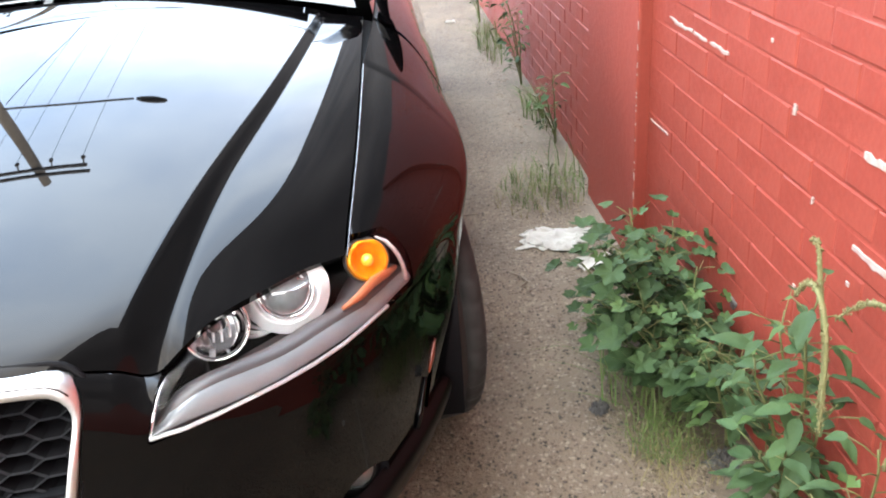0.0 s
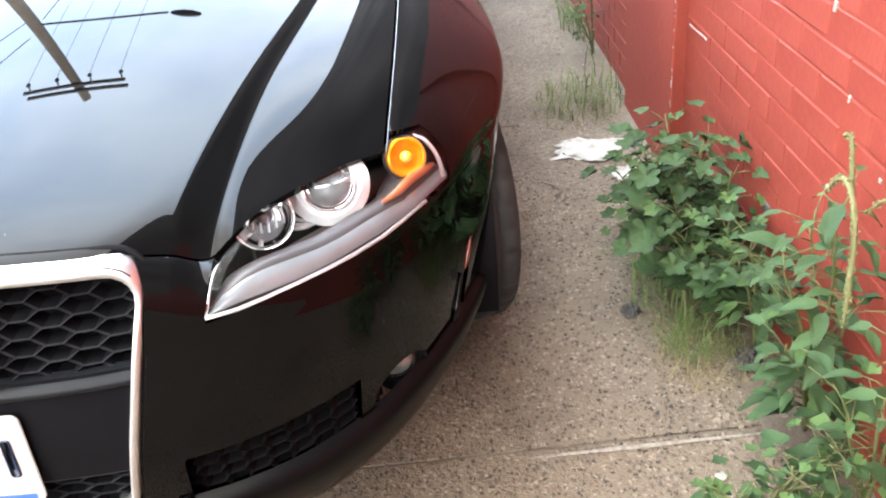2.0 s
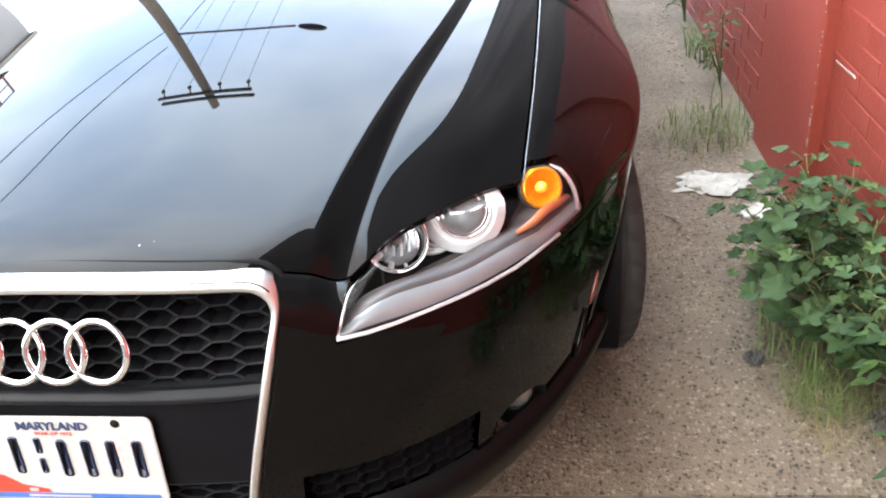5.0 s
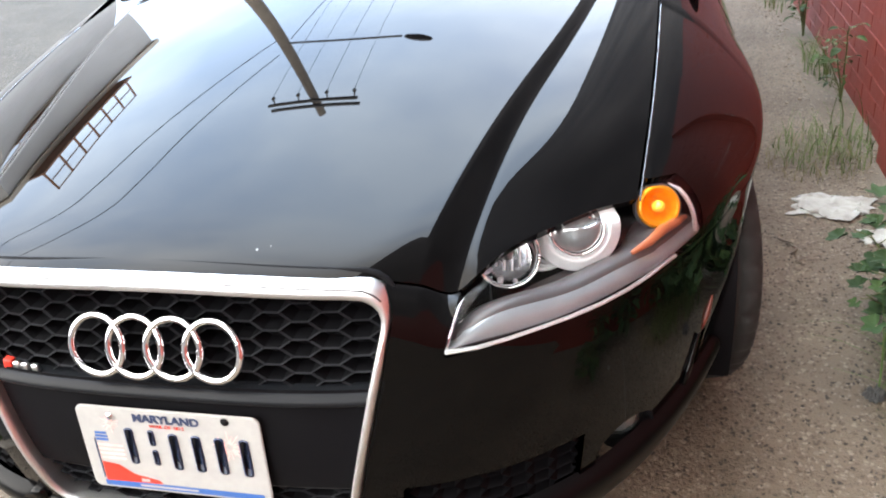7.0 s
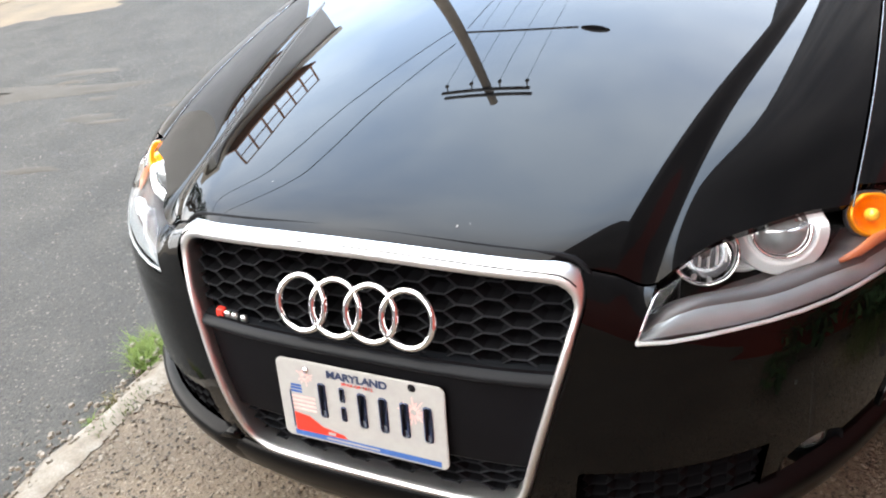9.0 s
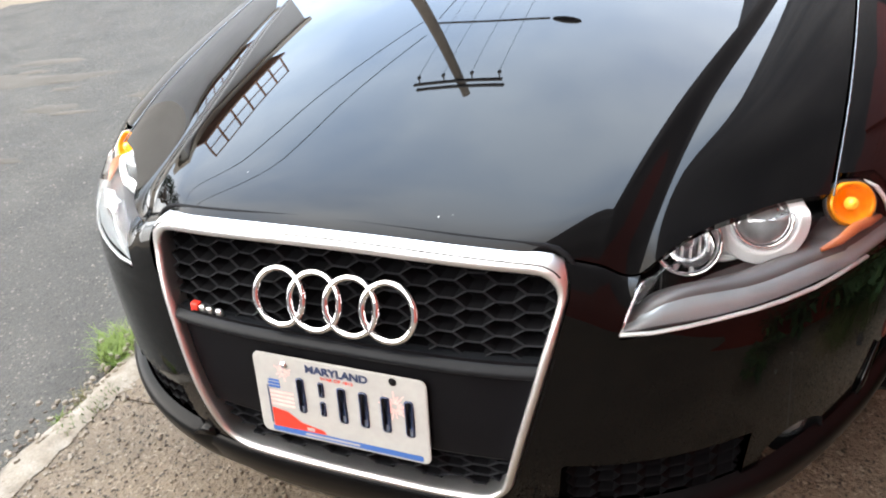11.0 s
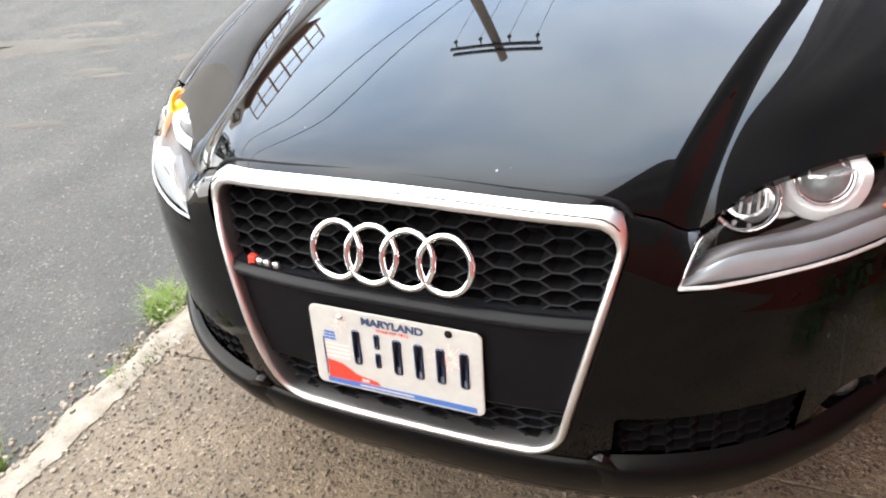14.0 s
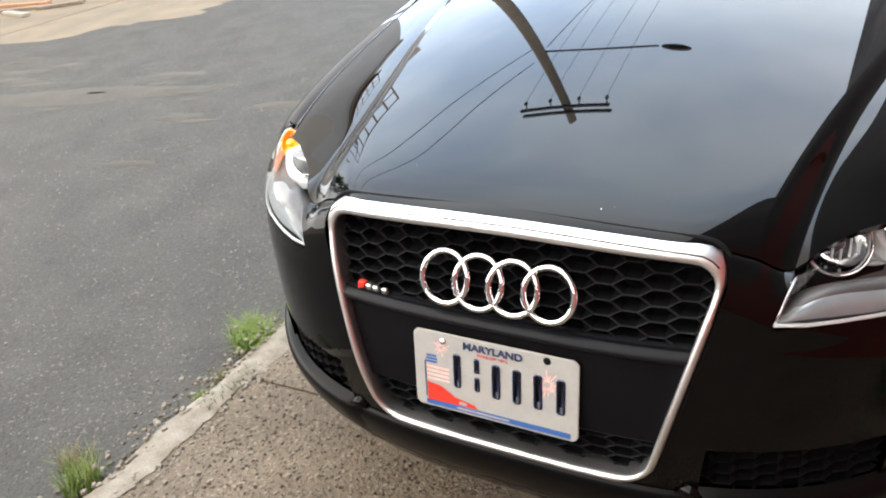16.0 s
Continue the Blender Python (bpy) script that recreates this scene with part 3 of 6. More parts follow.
keep_bumper = [
    lambda p: grille_out(p[0], p[2]) - 0.001,
    lambda p: -lamp_in(p) - 0.0025,
    bumper_top,
    lambda p: 0.632 - p[2] if p[1] > 0.36 else 1 if p[0] < 0.46 else 0.66 - p[2],
    lambda p: -quad_in(p[0], p[2], INTAKE),
    lambda p: -quad_in(p[0], p[2], VENT),
    lambda p: math.hypot(p[0] - FOG[0], p[2] - FOG[1]) - 0.046,
    arch,
    lambda p: 0.72 - p[1],
]
bumper_half = patch(face, front_us, ws, keep_bumper, 0.02)
for name, data in (("front_bumper", bumper_half), ("front_bumper", mirrored(bumper_half))):
    mesh_part(name, data[0], data[1], paint, car, "gloss black front bumper skin", normals=data[2])

fender_us = steps(0.30, 1.0, 70) + steps(1.0, 1.13, 8)[1:]
keep_fender = [
    lambda p: -lamp_in(p) - 0.0025,
    lambda p: p[1] - 0.36,
    lambda p: p[2] - 0.635 if p[1] < 0.66 else 1,
    arch,
    lambda p: 1.26 - p[1],
]
fender = patch(face, fender_us, steps(0.20, BELT, 36) + steps(BELT, 0.82, 26)[1:], keep_fender, 0.015)
for data in (fender, mirrored(fender)):
    mesh_part("fender", data[0], data[1], paint, car, "gloss black front fender with a flared arch", normals=data[2])

bonnet_us = steps(0, 1, 40) + steps(1, 2, 10)[1:] + steps(2, 3.05, 26)[1:]
bonnet_us = [-u for u in bonnet_us[:0:-1]] + bonnet_us


def bonnet_at(u, y):
    """The bonnet in lines that follow its ridges."""
    a, r, s = abs(u), ridge(y), shut(y)
    v = r + flank_width(y)
    x = r * a if a <= 1 else r + (v - r) * (a - 1) if a <= 2 else v + (s - v) * (a - 2)
    return bonnet(math.copysign(x, u), y)


bonnet_ys = steps(0.04, 1.345, 130)
bonnet_data = patch(bonnet_at, bonnet_us, bonnet_ys, [
    lambda p: shut(max(p[1], 0.38)) - 0.0018 - abs(p[0]) if p[1] > 0.36 else 1,
    lambda p: p[1] - edge_y(abs(p[0])) - 0.001,
    lambda p: bonnet_rear(p[0]) - p[1],
], 0.014)
mesh_part("bonnet", *bonnet_data[:2], paint, car, "gloss black bonnet with two long ridges", normals=bonnet_data[2])

# dark channel under the gap between bonnet and fender
for s in (-1, 1):
    chan = [Vector((s * (shut(y) + dx), y, bonnet_base(shut(y), y) - 0.016 - 0.006 * abs(dx) / 0.025)) for y in steps(0.52, 1.32, 30) for dx in (-0.025, 0.0, 0.025)]
    mesh_part("gap_channel", chan, [(3 * i + k, 3 * i + k + 1, 3 * i + k + 4, 3 * i + k + 3) for i in range(30) for k in (0, 1)], mesh_black, car)

# rolled edge of the fender along the gap, which catches the sky
for s in (-1, 1):
    rolled = [(s * (shut(y) + 0.0040), y, bonnet_base(shut(y), y) - 0.0012) for y in steps(0.365, 1.0, 40)]
    mesh_part("rolled_edge", *tube(rolled, 0.0014, 8), edge_paint, car)

# sides, tail and lid
side = patch(face, steps(1.135, 2.0, 40), steps(0.20, BELT, 14) + steps(BELT, 0.82, 12)[1:],
             [lambda p: math.hypot(p[1] - AXLE_Y - 2.648, p[2] - AXLE_Z) - 0.362], 0.012)
for data in (side, mirrored(side)):
    mesh_part("side_panel", data[0], data[1], paint, car, "gloss black doors and rear quarter", normals=data[2])
tail = patch(face, steps(2.0, 3.0, 40), steps(0.24, BELT, 14) + steps(BELT, 0.82, 12)[1:])
for data in (tail, mirrored(tail)):
    mesh_part("rear_bumper", data[0], data[1], paint, car, normals=data[2])


def lid(u, v):
    y = 3.85 + 0.6 * v
    t = top_rim(2.08 + 0.9 * v)
    return u * t[0], t[1] * v + (1 - v) * 3.9, t[2] + 0.02 * (1 - u * u)


data = patch(lid, steps(-1, 1, 24), steps(0, 1, 12))
mesh_part("boot_lid", *data[:2], paint, car, normals=data[2])


def screen(u, v):
    return u * (0.695 - 0.12 * v), 1.375 - 0.09 * u * u * (1 - v) + v * 0.73 - 0.10 * u * u * v, 1.000 - 0.06 * u * u + v * 0.39 + 0.03 * math.sin(v * 3.1)


def roof(u, v):
    return u * (0.575 - 0.02 * v), 2.075 - 0.10 * u * u * (1 - v) + v * 1.26, 1.389 - 0.05 * u * u + 0.035 * math.sin(v * 3.14) - 0.035 * v


def back(u, v):
    return u * (0.555 + 0.10 * v), 3.335 + 0.62 * v, 1.354 - 0.05 * u * u - v * 0.36


def flank_glass(u, v):
    y = 1.30 + u * 2.5
    t = top_rim(1.0 + (y - 0.92) / 2.83)
    yy = y + v * (0.62 - 0.95 * u)
    return t[0] + (0.575 - t[0]) * v + 0.02 * math.sin(3.1 * v), yy, t[2] + (1.335 - t[2]) * v * (1 - 0.12 * (2 * u - 1) ** 4)


for name, fn, mat in (("windscreen", screen, glass_dark), ("roof", roof, paint), ("rear_window", back, glass_dark)):
    data = patch(fn, steps(-1, 1, 28), steps(0, 1, 20))
    mesh_part(name, *data[:2], mat, car, normals=data[2])
data = patch(flank_glass, steps(0, 1, 30), steps(0, 1, 10))
for d in (data, mirrored(data)):
    mesh_part("side_window", d[0], d[1], glass_dark, car, "dark tinted side windows", normals=d[2])
for s in (-1, 1):
    mesh_part("pillar", *tube([Vector(screen(s * 1.0, v)) + Vector((s * 0.012, 0.01, 0.0)) for v in steps(0.07, 1, 10)], 0.028, 10), paint, car)
    # belt trim, sill
    mesh_part("belt_trim", *tube([Vector(top_rim(1.0 + (y - 0.92) / 2.83)) * 1 + Vector((0, 0, 0.004)) if s > 0 else
                                  Vector((-top_rim(1.0 + (y - 0.92) / 2.83)[0], *top_rim(1.0 + (y - 0.92) / 2.83)[1:])) for y in steps(1.62, 3.6, 24)], 0.009, 6), mesh_black, car)
    bm = bmesh.new()
    box(bm, s * 0.70 - 0.15, s * 0.70 + 0.15, 1.25, 3.2, 0.15, 0.30, 0.03)
    part("sill", bm, paint, car)
# cowl and wipers
cowl = patch(lambda u, v: (u * 0.66, bonnet_rear(u * 0.66) + 0.004 + v * 0.06, bonnet_base(u * 0.66, bonnet_rear(u * 0.66)) - 0.012 - 0.01 * math.sin(v * 3.1)),
             steps(-1, 1, 40), steps(0, 1, 6))
mesh_part("cowl", *cowl[:2], trim_black, car, "matt black cowl panel under the windscreen")
for x0, x1 in ((-0.55, 0.05), (-0.02, 0.58)):
    pts = [(x0 + (x1 - x0) * k / 12, 1.385 - 0.08 * ((x0 + (x1 - x0) * k / 12) / 0.7) ** 2 + 0.012 * k / 12, 1.012 - 0.05 * ((x0 + (x1 - x0) * k / 12) / 0.7) ** 2 + 0.008 * k / 12) for k in range(13)]
    mesh_part("wiper", *tube(pts, 0.009, 6), mesh_black, car, "black wiper resting on the windscreen")
# door mirrors
for s in (-1, 1):
    shell = lathe([(0.0001, -0.05), (0.05, -0.045), (0.085, -0.02), (0.095, 0.02), (0.09, 0.05), (0.0001, 0.055)], 24)
    m = pose(s * 0.93, 1.60, 1.00) @ Matrix.Diagonal((1.15, 1.0, 0.72, 1))
    mesh_part("door_mirror", *moved(shell, m), paint, car)
    mesh_part("mirror_foot", *tube([(s * 0.74, 1.62, 0.935), (s * 0.80, 1.615, 0.95), (s * 0.88, 1.61, 0.975)], [0.03, 0.025, 0.02], 8), trim_black, car)

# underside and inner lining, so that no light shines through the openings
bm = bmesh.new()
box(bm, -0.50, 0.50, 0.30, 4.3, 0.21, 0.25)
part("underbody", bm, trim_black, car)
bm = bmesh.new()
box(bm, -0.44, 0.44, 0.26, 0.30, 0.22, 0.66)
box(bm, -0.56, 0.56, 0.60, 1.2, 0.25, 0.70)
part("radiator_wall", bm, trim_black, car)
for s in (-1, 1):
    for axle in (AXLE_Y, AXLE_Y + 2.648):
        verts, faces = lathe([(0.375, -0.02), (0.375, 0.26)], 48, "x")
        faces = [f for f in faces if min(verts[i][2] for i in f) > -0.10]
        mesh_part("wheel_liner", *moved((verts, faces), pose(s * 0.72 - 0.12, axle, AXLE_Z)), trim_black, car)

# ---- grille
GC = 0.56


def outline(inset, n=180):
    """Points of the grille's outline, drawn in by inset(z)."""
    pts = []
    for k in range(n):
        a = 2 * math.pi * k / n
        lo, hi = 0.0, 0.6
        for _ in range(22):
            mid = (lo + hi) / 2
            x, z = mid * math.sin(a), GC + mid * math.cos(a) * 0.9
            if grille_out(x, z) + inset(z) < 0:
                lo = mid
            else:
                hi = mid
        pts.append((lo * math.sin(a), GC + lo * math.cos(a) * 0.9))
    return pts


def band(z):
    return 0.014 + 0.012 * smooth01((z - 0.685) / 0.075)


rings = [(0.0, 0.016), (0.0, -0.002), (0.06, -0.007), (0.2, -0.011), (0.5, -0.0125), (0.8, -0.0105), (0.94, -0.006), (1.0, 0.0), (1.0, 0.03)]
verts, faces = [], []
for f, dy in rings:
    verts += [(x, front_y(x, z) + dy - 0.014 * smooth01((z - 0.69) / 0.07), z) for x, z in outline(lambda z: f * band(z))]
n = 180
for i in range(len(rings) - 1):
    for k in range(n):
        m = (k + 1) % n
        faces.append((i * n + k, (i + 1) * n + k, (i + 1) * n + m, i * n + m))
grille = mesh_part("grille", verts, faces, chrome, car, "satin chrome grille frame, wide at the top")
# dark line of the lip round the chrome
lip = outline(lambda z: -0.004)
mesh_part("frame_seal", *tube([(x, front_y(x, z) + 0.004, z) for x, z in lip], 0.0045, 6, True), mesh_black, grille)
lip = outline(lambda z: band(z) * 0.24)
mesh_part("frame_groove", *tube([(x, front_y(x, z) - 0.0120 - 0.014 * smooth01((z - 0.69) / 0.07), z) for x, z in sorted(lip) if z > 0.73], 0.0012, 5), mesh_black, grille)
backing = outline(lambda z: band(z) * 0.9)
verts = [(0, front_y(0, GC) + 0.075, GC)] + [(x, front_y(x, z) + 0.075, z) for x, z in backing]
mesh_part("grille_backing", verts, [(0, (k + 1) % n + 1, k + 1) for k in range(n)], mesh_black, grille)


def honeycomb(inside, at, a, b, h, xs, zs, deep=0.030, rim=0.93):
    """Open six-sided cells; at(x, z, d) lays them on a face, d deep."""
    verts, walls, edges = [], [], []
    c = 0
    x = xs[0]
    while x < xs[1]:
        z = zs[0] + (h if c % 2 else 0)
        while z < zs[1]:
            if inside(x, z):
                ring = [(-a, 0), (-b, h), (b, h), (a, 0), (b, -h), (-b, -h)]
                base = len(verts)
                for f, d in ((1.0, 0.001), (0.975, -0.0015), (rim, 0.002), (rim * 0.97, deep)):
                    verts += [at(x + f * p, z + f * q, d) for p, q in ring]
                for i in range(3):
                    for k in range(6):
                        m = (k + 1) % 6
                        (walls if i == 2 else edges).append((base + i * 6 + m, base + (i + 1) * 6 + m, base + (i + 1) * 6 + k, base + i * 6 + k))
            z += 2 * h
        x += a + b
        c += 1
    return verts, walls, edges


def mesh_panel(name, data, parent, label, fl=lambda d: d, edge=None):
    """Cell walls and their front edges, by default in the paler caught-light tone."""
    ob = mesh_part(name, *fl((data[0], data[1]))[:2], mesh_black, parent, label, smooth=False)
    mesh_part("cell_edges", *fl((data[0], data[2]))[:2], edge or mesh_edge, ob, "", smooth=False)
    return ob


def lay(x, z, d):
    """On the grille's face, drawn in where it would stand out past the frame."""
    for _ in range(20):
        if grille_out(x, z) < -0.006:
            break
        x, z = x * 0.985, GC + (z - GC) * 0.985
    return x, front_y(x, z) + 0.018 + d, z


in_upper = lambda x, z: grille_out(x, z) < -band(z) + 0.030 and z > 0.580
in_lower = lambda x, z: grille_out(x, z) < -band(z) + 0.026 and z < 0.440
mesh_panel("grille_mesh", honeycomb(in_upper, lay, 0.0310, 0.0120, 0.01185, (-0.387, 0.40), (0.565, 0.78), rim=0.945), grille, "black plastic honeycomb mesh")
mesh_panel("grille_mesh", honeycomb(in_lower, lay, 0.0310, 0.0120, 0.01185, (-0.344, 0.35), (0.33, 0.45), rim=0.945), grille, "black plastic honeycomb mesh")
# the plain panel that carries the plate
def panel(u, v):
    z = 0.418 + 0.190 * v
    x = u * (0.262 + 0.25 * (z - 0.345) - 0.012)
    bulge = 0.006 * smooth01((v - 0.82) / 0.1) - 0.03 * smooth01((0.06 - v) / 0.06)
    return x, front_y(x, z) + 0.010 - bulge, z


data = patch(panel, steps(-1, 1, 40), steps(0, 1, 40))
mesh_part("plate_panel", *data[:2], trim_black, grille, "smooth satin black panel behind the plate", normals=data[2])

# rounded lip along the panel's upper edge
lip_v = []
lip_xs = steps(-0.318, 0.318, 60)
for x in lip_xs:
    for a in steps(-40, 110, 10):
        z = 0.592 + 0.013 * math.sin(radians(a))
        lip_v.append((x, front_y(x, 0.598) + 0.018 - 0.026 * math.cos(radians(a)), z))
mesh_part("panel_lip", lip_v, [(11 * i + k, 11 * i + k + 1, 11 * i + k + 12, 11 * i + k + 11) for i in range(60) for k in range(10)][::-1], lip_gloss, grille, "rounded grey-black lip above the plate panel")

# emblem: four linked chrome rings
emblem = mesh_part("emblem", *tube([(0.0 - 0.0925 + 0.0617 * 0 + 0.0425 * math.cos(a), front_y(0.1, 0.6645 + 0.0425 * math.sin(a)) - 0.004, 0.6645 + 0.0425 * math.sin(a)) for a in steps(0, 2 * math.pi, 48)[:-1]], 0.0056, 10, True), mirror_chrome, grille, "polished chrome ring of the emblem")
for k in (1, 2, 3):
    c = 0.0 - 0.0925 + 0.0617 * k
    mesh_part("ring", *tube([(c + 0.0425 * math.cos(a), front_y(0.1, 0.6645 + 0.0425 * math.sin(a)) - 0.004 + 0.0012 * math.sin(a + k), 0.6645 + 0.0425 * math.sin(a)) for a in steps(0, 2 * math.pi, 48)[:-1]], 0.0056, 10, True), mirror_chrome, emblem)
    
# badge: a red slanted block and three grey marks
badge_at = lambda x, z, d: (x, front_y(x, z) + 0.012 + d, z)
bm = bmesh.new()
for x0, w in ((-0.281, 0.014),):
    box(bm, x0, x0 + w, front_y(x0, 0.604) + 0.004, front_y(x0, 0.604) + 0.016, 0.599, 0.620, 0.002, pose(0, 0, 0, 0, 12, 0))
badge = part("badge", bm, ink_red, grille, "small red and silver badge")
for x0 in (-0.264, -0.248, -0.228):
    bm = bmesh.new()
    box(bm, x0, x0 + 0.012, front_y(x0, 0.604) + 0.006, front_y(x0, 0.604) + 0.014, 0.602, 0.617, 0.003)
    part("badge_mark", bm, chrome, badge)

# ---- number plate
plate_at = pose(-0.004, -0.012, 0.4885, -7.5) # x across, z up in the plate, -y out of it


def rounded(w, h, r, t, n=6):
    """A rounded slab in x and z, t thick, its front at y = -t."""
    pts = []
    for cx, cz, a0 in ((w / 2 - r, h / 2 - r, 0), (-w / 2 + r, h / 2 - r, 90), (-w / 2 + r, -h / 2 + r, 180), (w / 2 - r, -h / 2 + r, 270)):
        for k in range(n + 1):
            a = radians(a0 + 90 * k / n)
            pts.append((cx + r * math.cos(a), cz + r * math.sin(a)))
    m = len(pts)
    verts = [(x, 0, z) for x, z in pts] + [(x, -t * 0.7, z) for x, z in pts] + [(x * (1 - 0.004 / w), -t, z * (1 - 0.004 / h)) for x, z in pts]
    faces = [tuple(range(2 * m, 3 * m))[::-1], tuple(range(m))]
    for i in range(2):
        for k in range(m):
            faces.append((i * m + k, i * m + (k + 1) % m, (i + 1) * m + (k + 1) % m, (i + 1) * m + k))
    return verts, [f[::-1] for f in faces]


def on_plate(mesh, x, z, lift=0.0):
    return moved(mesh, plate_at @ Matrix.Translation((x, -0.0035 - lift, z)))


plate = mesh_part("number_plate", *moved(rounded(0.305, 0.152, 0.012, 0.003), plate_at), plate_white, car, "white number plate with a flag and blue foot strip", smooth=False)
# the characters are plain bars of their size
for x, w, z, h in ((-0.068, 0.026, 0.008, 0.066), (-0.030, 0.018, 0.026, 0.028), (-0.030, 0.018, -0.010, 0.028), (0.006, 0.028, 0.004, 0.066), (0.044, 0.028, 0.004, 0.066),
                   (0.082, 0.028, 0.004, 0.066), (0.122, 0.028, 0.004, 0.066)):
    mesh_part("plate_bar", *on_plate(rounded(w * 0.55, h, w * 0.2, 0.0016), x, z), ink_navy, plate)


def lettering(text, size, mat, m, parent, name="lettering", bold=0.0):
    cu = bpy.data.curves.new(name, "FONT")
    cu.body, cu.size, cu.align_x, cu.align_y, cu.extrude, cu.offset = text, size, "CENTER", "CENTER", 0.0004, bold
    tmp = bpy.data.objects.new(name, cu)
    scene.collection.objects.link(tmp)
    me = bpy.data.meshes.new_from_object(tmp.evaluated_get(bpy.context.evaluated_depsgraph_get()))
    bpy.data.objects.remove(tmp)
    me.materials.clear()
    me.materials.append(mat)
    me.transform(m)
    ob = new(name, me)
    ob.parent = parent
    return ob


flat = pose(0, 0, 0, 90)
lettering("MARYLAND", 0.0185, ink_navy, plate_at @ Matrix.Translation((0, -0.004, 0.060)) @ flat @ Matrix.Diagonal((1.12, 1, 1, 1)), plate, bold=0.0006)
lettering("WAR OF 1812", 0.0075, ink_red, plate_at @ Matrix.Translation((0, -0.004, 0.0475)) @ flat @ Matrix.Diagonal((1.25, 1, 1, 1)), plate)
mesh_part("foot_strip", *on_plate(rounded(0.272, 0.010, 0.002, 0.0004), 0.004, -0.0665), ink_blue, plate, smooth=False)
mesh_part("foot_writing", *on_plate(rounded(0.10, 0.0035, 0.001, 0.0006), -0.02, -0.0665, 0.0002), plate_white, plate, smooth=False)
# flag: blue corner, red stripes, then the red and white field running to a tip
for z, w in ((0.028, 0.020), (0.022, 0.022), (0.016, 0.022)):
    mesh_part("flag_canton", *on_plate(rounded(w, 0.004, 0.001, 0.0004), -0.118, z), ink_blue, plate, smooth=False)
for k in range(4):
    mesh_part("flag_stripe", *on_plate(rounded(0.044, 0.004, 0.001, 0.0004), -0.106, 0.006 - 0.008 * k), ink_pink, plate, smooth=False)
verts = [(-0.128, 0, -0.062), (-0.128, 0, -0.026), (-0.10, 0, -0.030), (-0.075, 0, -0.046), (-0.035, 0, -0.054), (-0.03, 0, -0.060)]
verts = verts + [(x, 0.0006, z) for x, y, z in verts]
mesh_part("flag_field", *on_plate((verts, [tuple(range(6))] + [(k, k + 6, (k + 1) % 6 + 6, (k + 1) % 6) for k in range(6)]), 0, 0, 0.0006), ink_red, plate, smooth=False)
mesh_part("flag_patch", *on_plate(rounded(0.014, 0.006, 0.001, 0.0004), -0.058, -0.055, 0.0012), plate_white, plate, smooth=False)
mesh_part("flag_pole", *on_plate(rounded(0.0016, 0.075, 0.0006, 0.0006), -0.131, -0.02), ink_navy, plate, smooth=False)


def burst(x, z, r, count):
    verts, faces = [], []
    for k in range(count):
        a = 2 * math.pi * k / count + 0.1 * math.sin(k * 5)
        r0, r1, w = r * 0.2, r * (0.75 + 0.25 * math.sin(k * 2.4)), 0.0009
        c, s = math.cos(a), math.sin(a)
        b = len(verts)
        verts += [(x + r0 * c - w * s, 0, z + r0 * s + w * c), (x + r0 * c + w * s, 0, z + r0 * s - w * c), (x + r1 * c + w * s, 0, z + r1 * s - w * c), (x + r1 * c - w * s, 0, z + r1 * s + w * c)]
        faces.append((b, b + 1, b + 2, b + 3))
    return verts, faces


mesh_part("firework_print", *on_plate(burst(0.098, 0.022, 0.028, 22), 0, 0, 0.0), ink_pink, plate, smooth=False)
mesh_part("firework_print", *on_plate(burst(-0.098, 0.047, 0.018, 14), 0, 0, 0.0), ink_pink, plate, smooth=False)
bolt = lathe([(0.0001, -0.004), (0.005, -0.0035), (0.006, -0.001), (0.006, 0.001)], 16)
mesh_part("bolt", *on_plate(bolt, -0.093, 0.061), mirror_chrome, plate, "zinc bolt head")
mesh_part("bolt_hole", *on_plate(lathe([(0.0001, -0.0012), (0.0062, -0.001), (0.0068, 0.0)], 16), 0.098, 0.066), mesh_black, plate, "dark empty bolt hole")

# ---- headlamps
def inset_face(depth):
    """The skin drawn inwards along its normal."""
    def at(u, w):
        p, e = Vector(face(u, w)), 1e-3
        nrm = (Vector(face(u + e, w)) - Vector(face(u - e, w))).cross(Vector(face(u, w + e)) - Vector(face(u, w - e))).normalized()
        return p - nrm * depth
    return at


lamp_us, lamp_ws = steps(0.12, 0.62, 64), steps(0.60, BELT, 3) + steps(BELT, 0.8195, 40)[1:]
lens = patch(face, lamp_us, [w for w in lamp_ws if w < BELT + 0.165], [lamp_in])


# the silver band runs along the lower rim; above it the dark housing falls back under the bonnet
band_top = spline([0.12, 0.19, 0.228, 0.287, 0.343, 0.426, 0.46, 0.52, 0.60], [0.668, 0.674, 0.704, 0.713, 0.703, 0.702, 0.698, 0.682, 0.668])
band_low = spline([0.12, 0.30, 0.41, 0.575, 0.62], [0.666, 0.660, 0.657, 0.645, 0.642])


def sunk(u, w, depth):
    p, e = Vector(face(u, w)), 1e-3
    nrm = (Vector(face(u + e, w)) - Vector(face(u - e, w))).cross(Vector(face(u, w + e)) - Vector(face(u, w - e))).normalized()
    return p - nrm * depth


def bezel(u, w):
    return sunk(u, w, 0.016 + 0.075 * smooth01((w - band_top(u) + 0.012) / 0.085) * (0.45 + 0.55 * smooth01((u - 0.16) / 0.08)))


def band_at(u, v):
    w = band_low(u) + v * (band_top(u) - band_low(u))
    return sunk(u, w, 0.008 + 0.020 * max(v, 0.0) ** 1.6 - 0.006 * math.sin(math.pi * v))


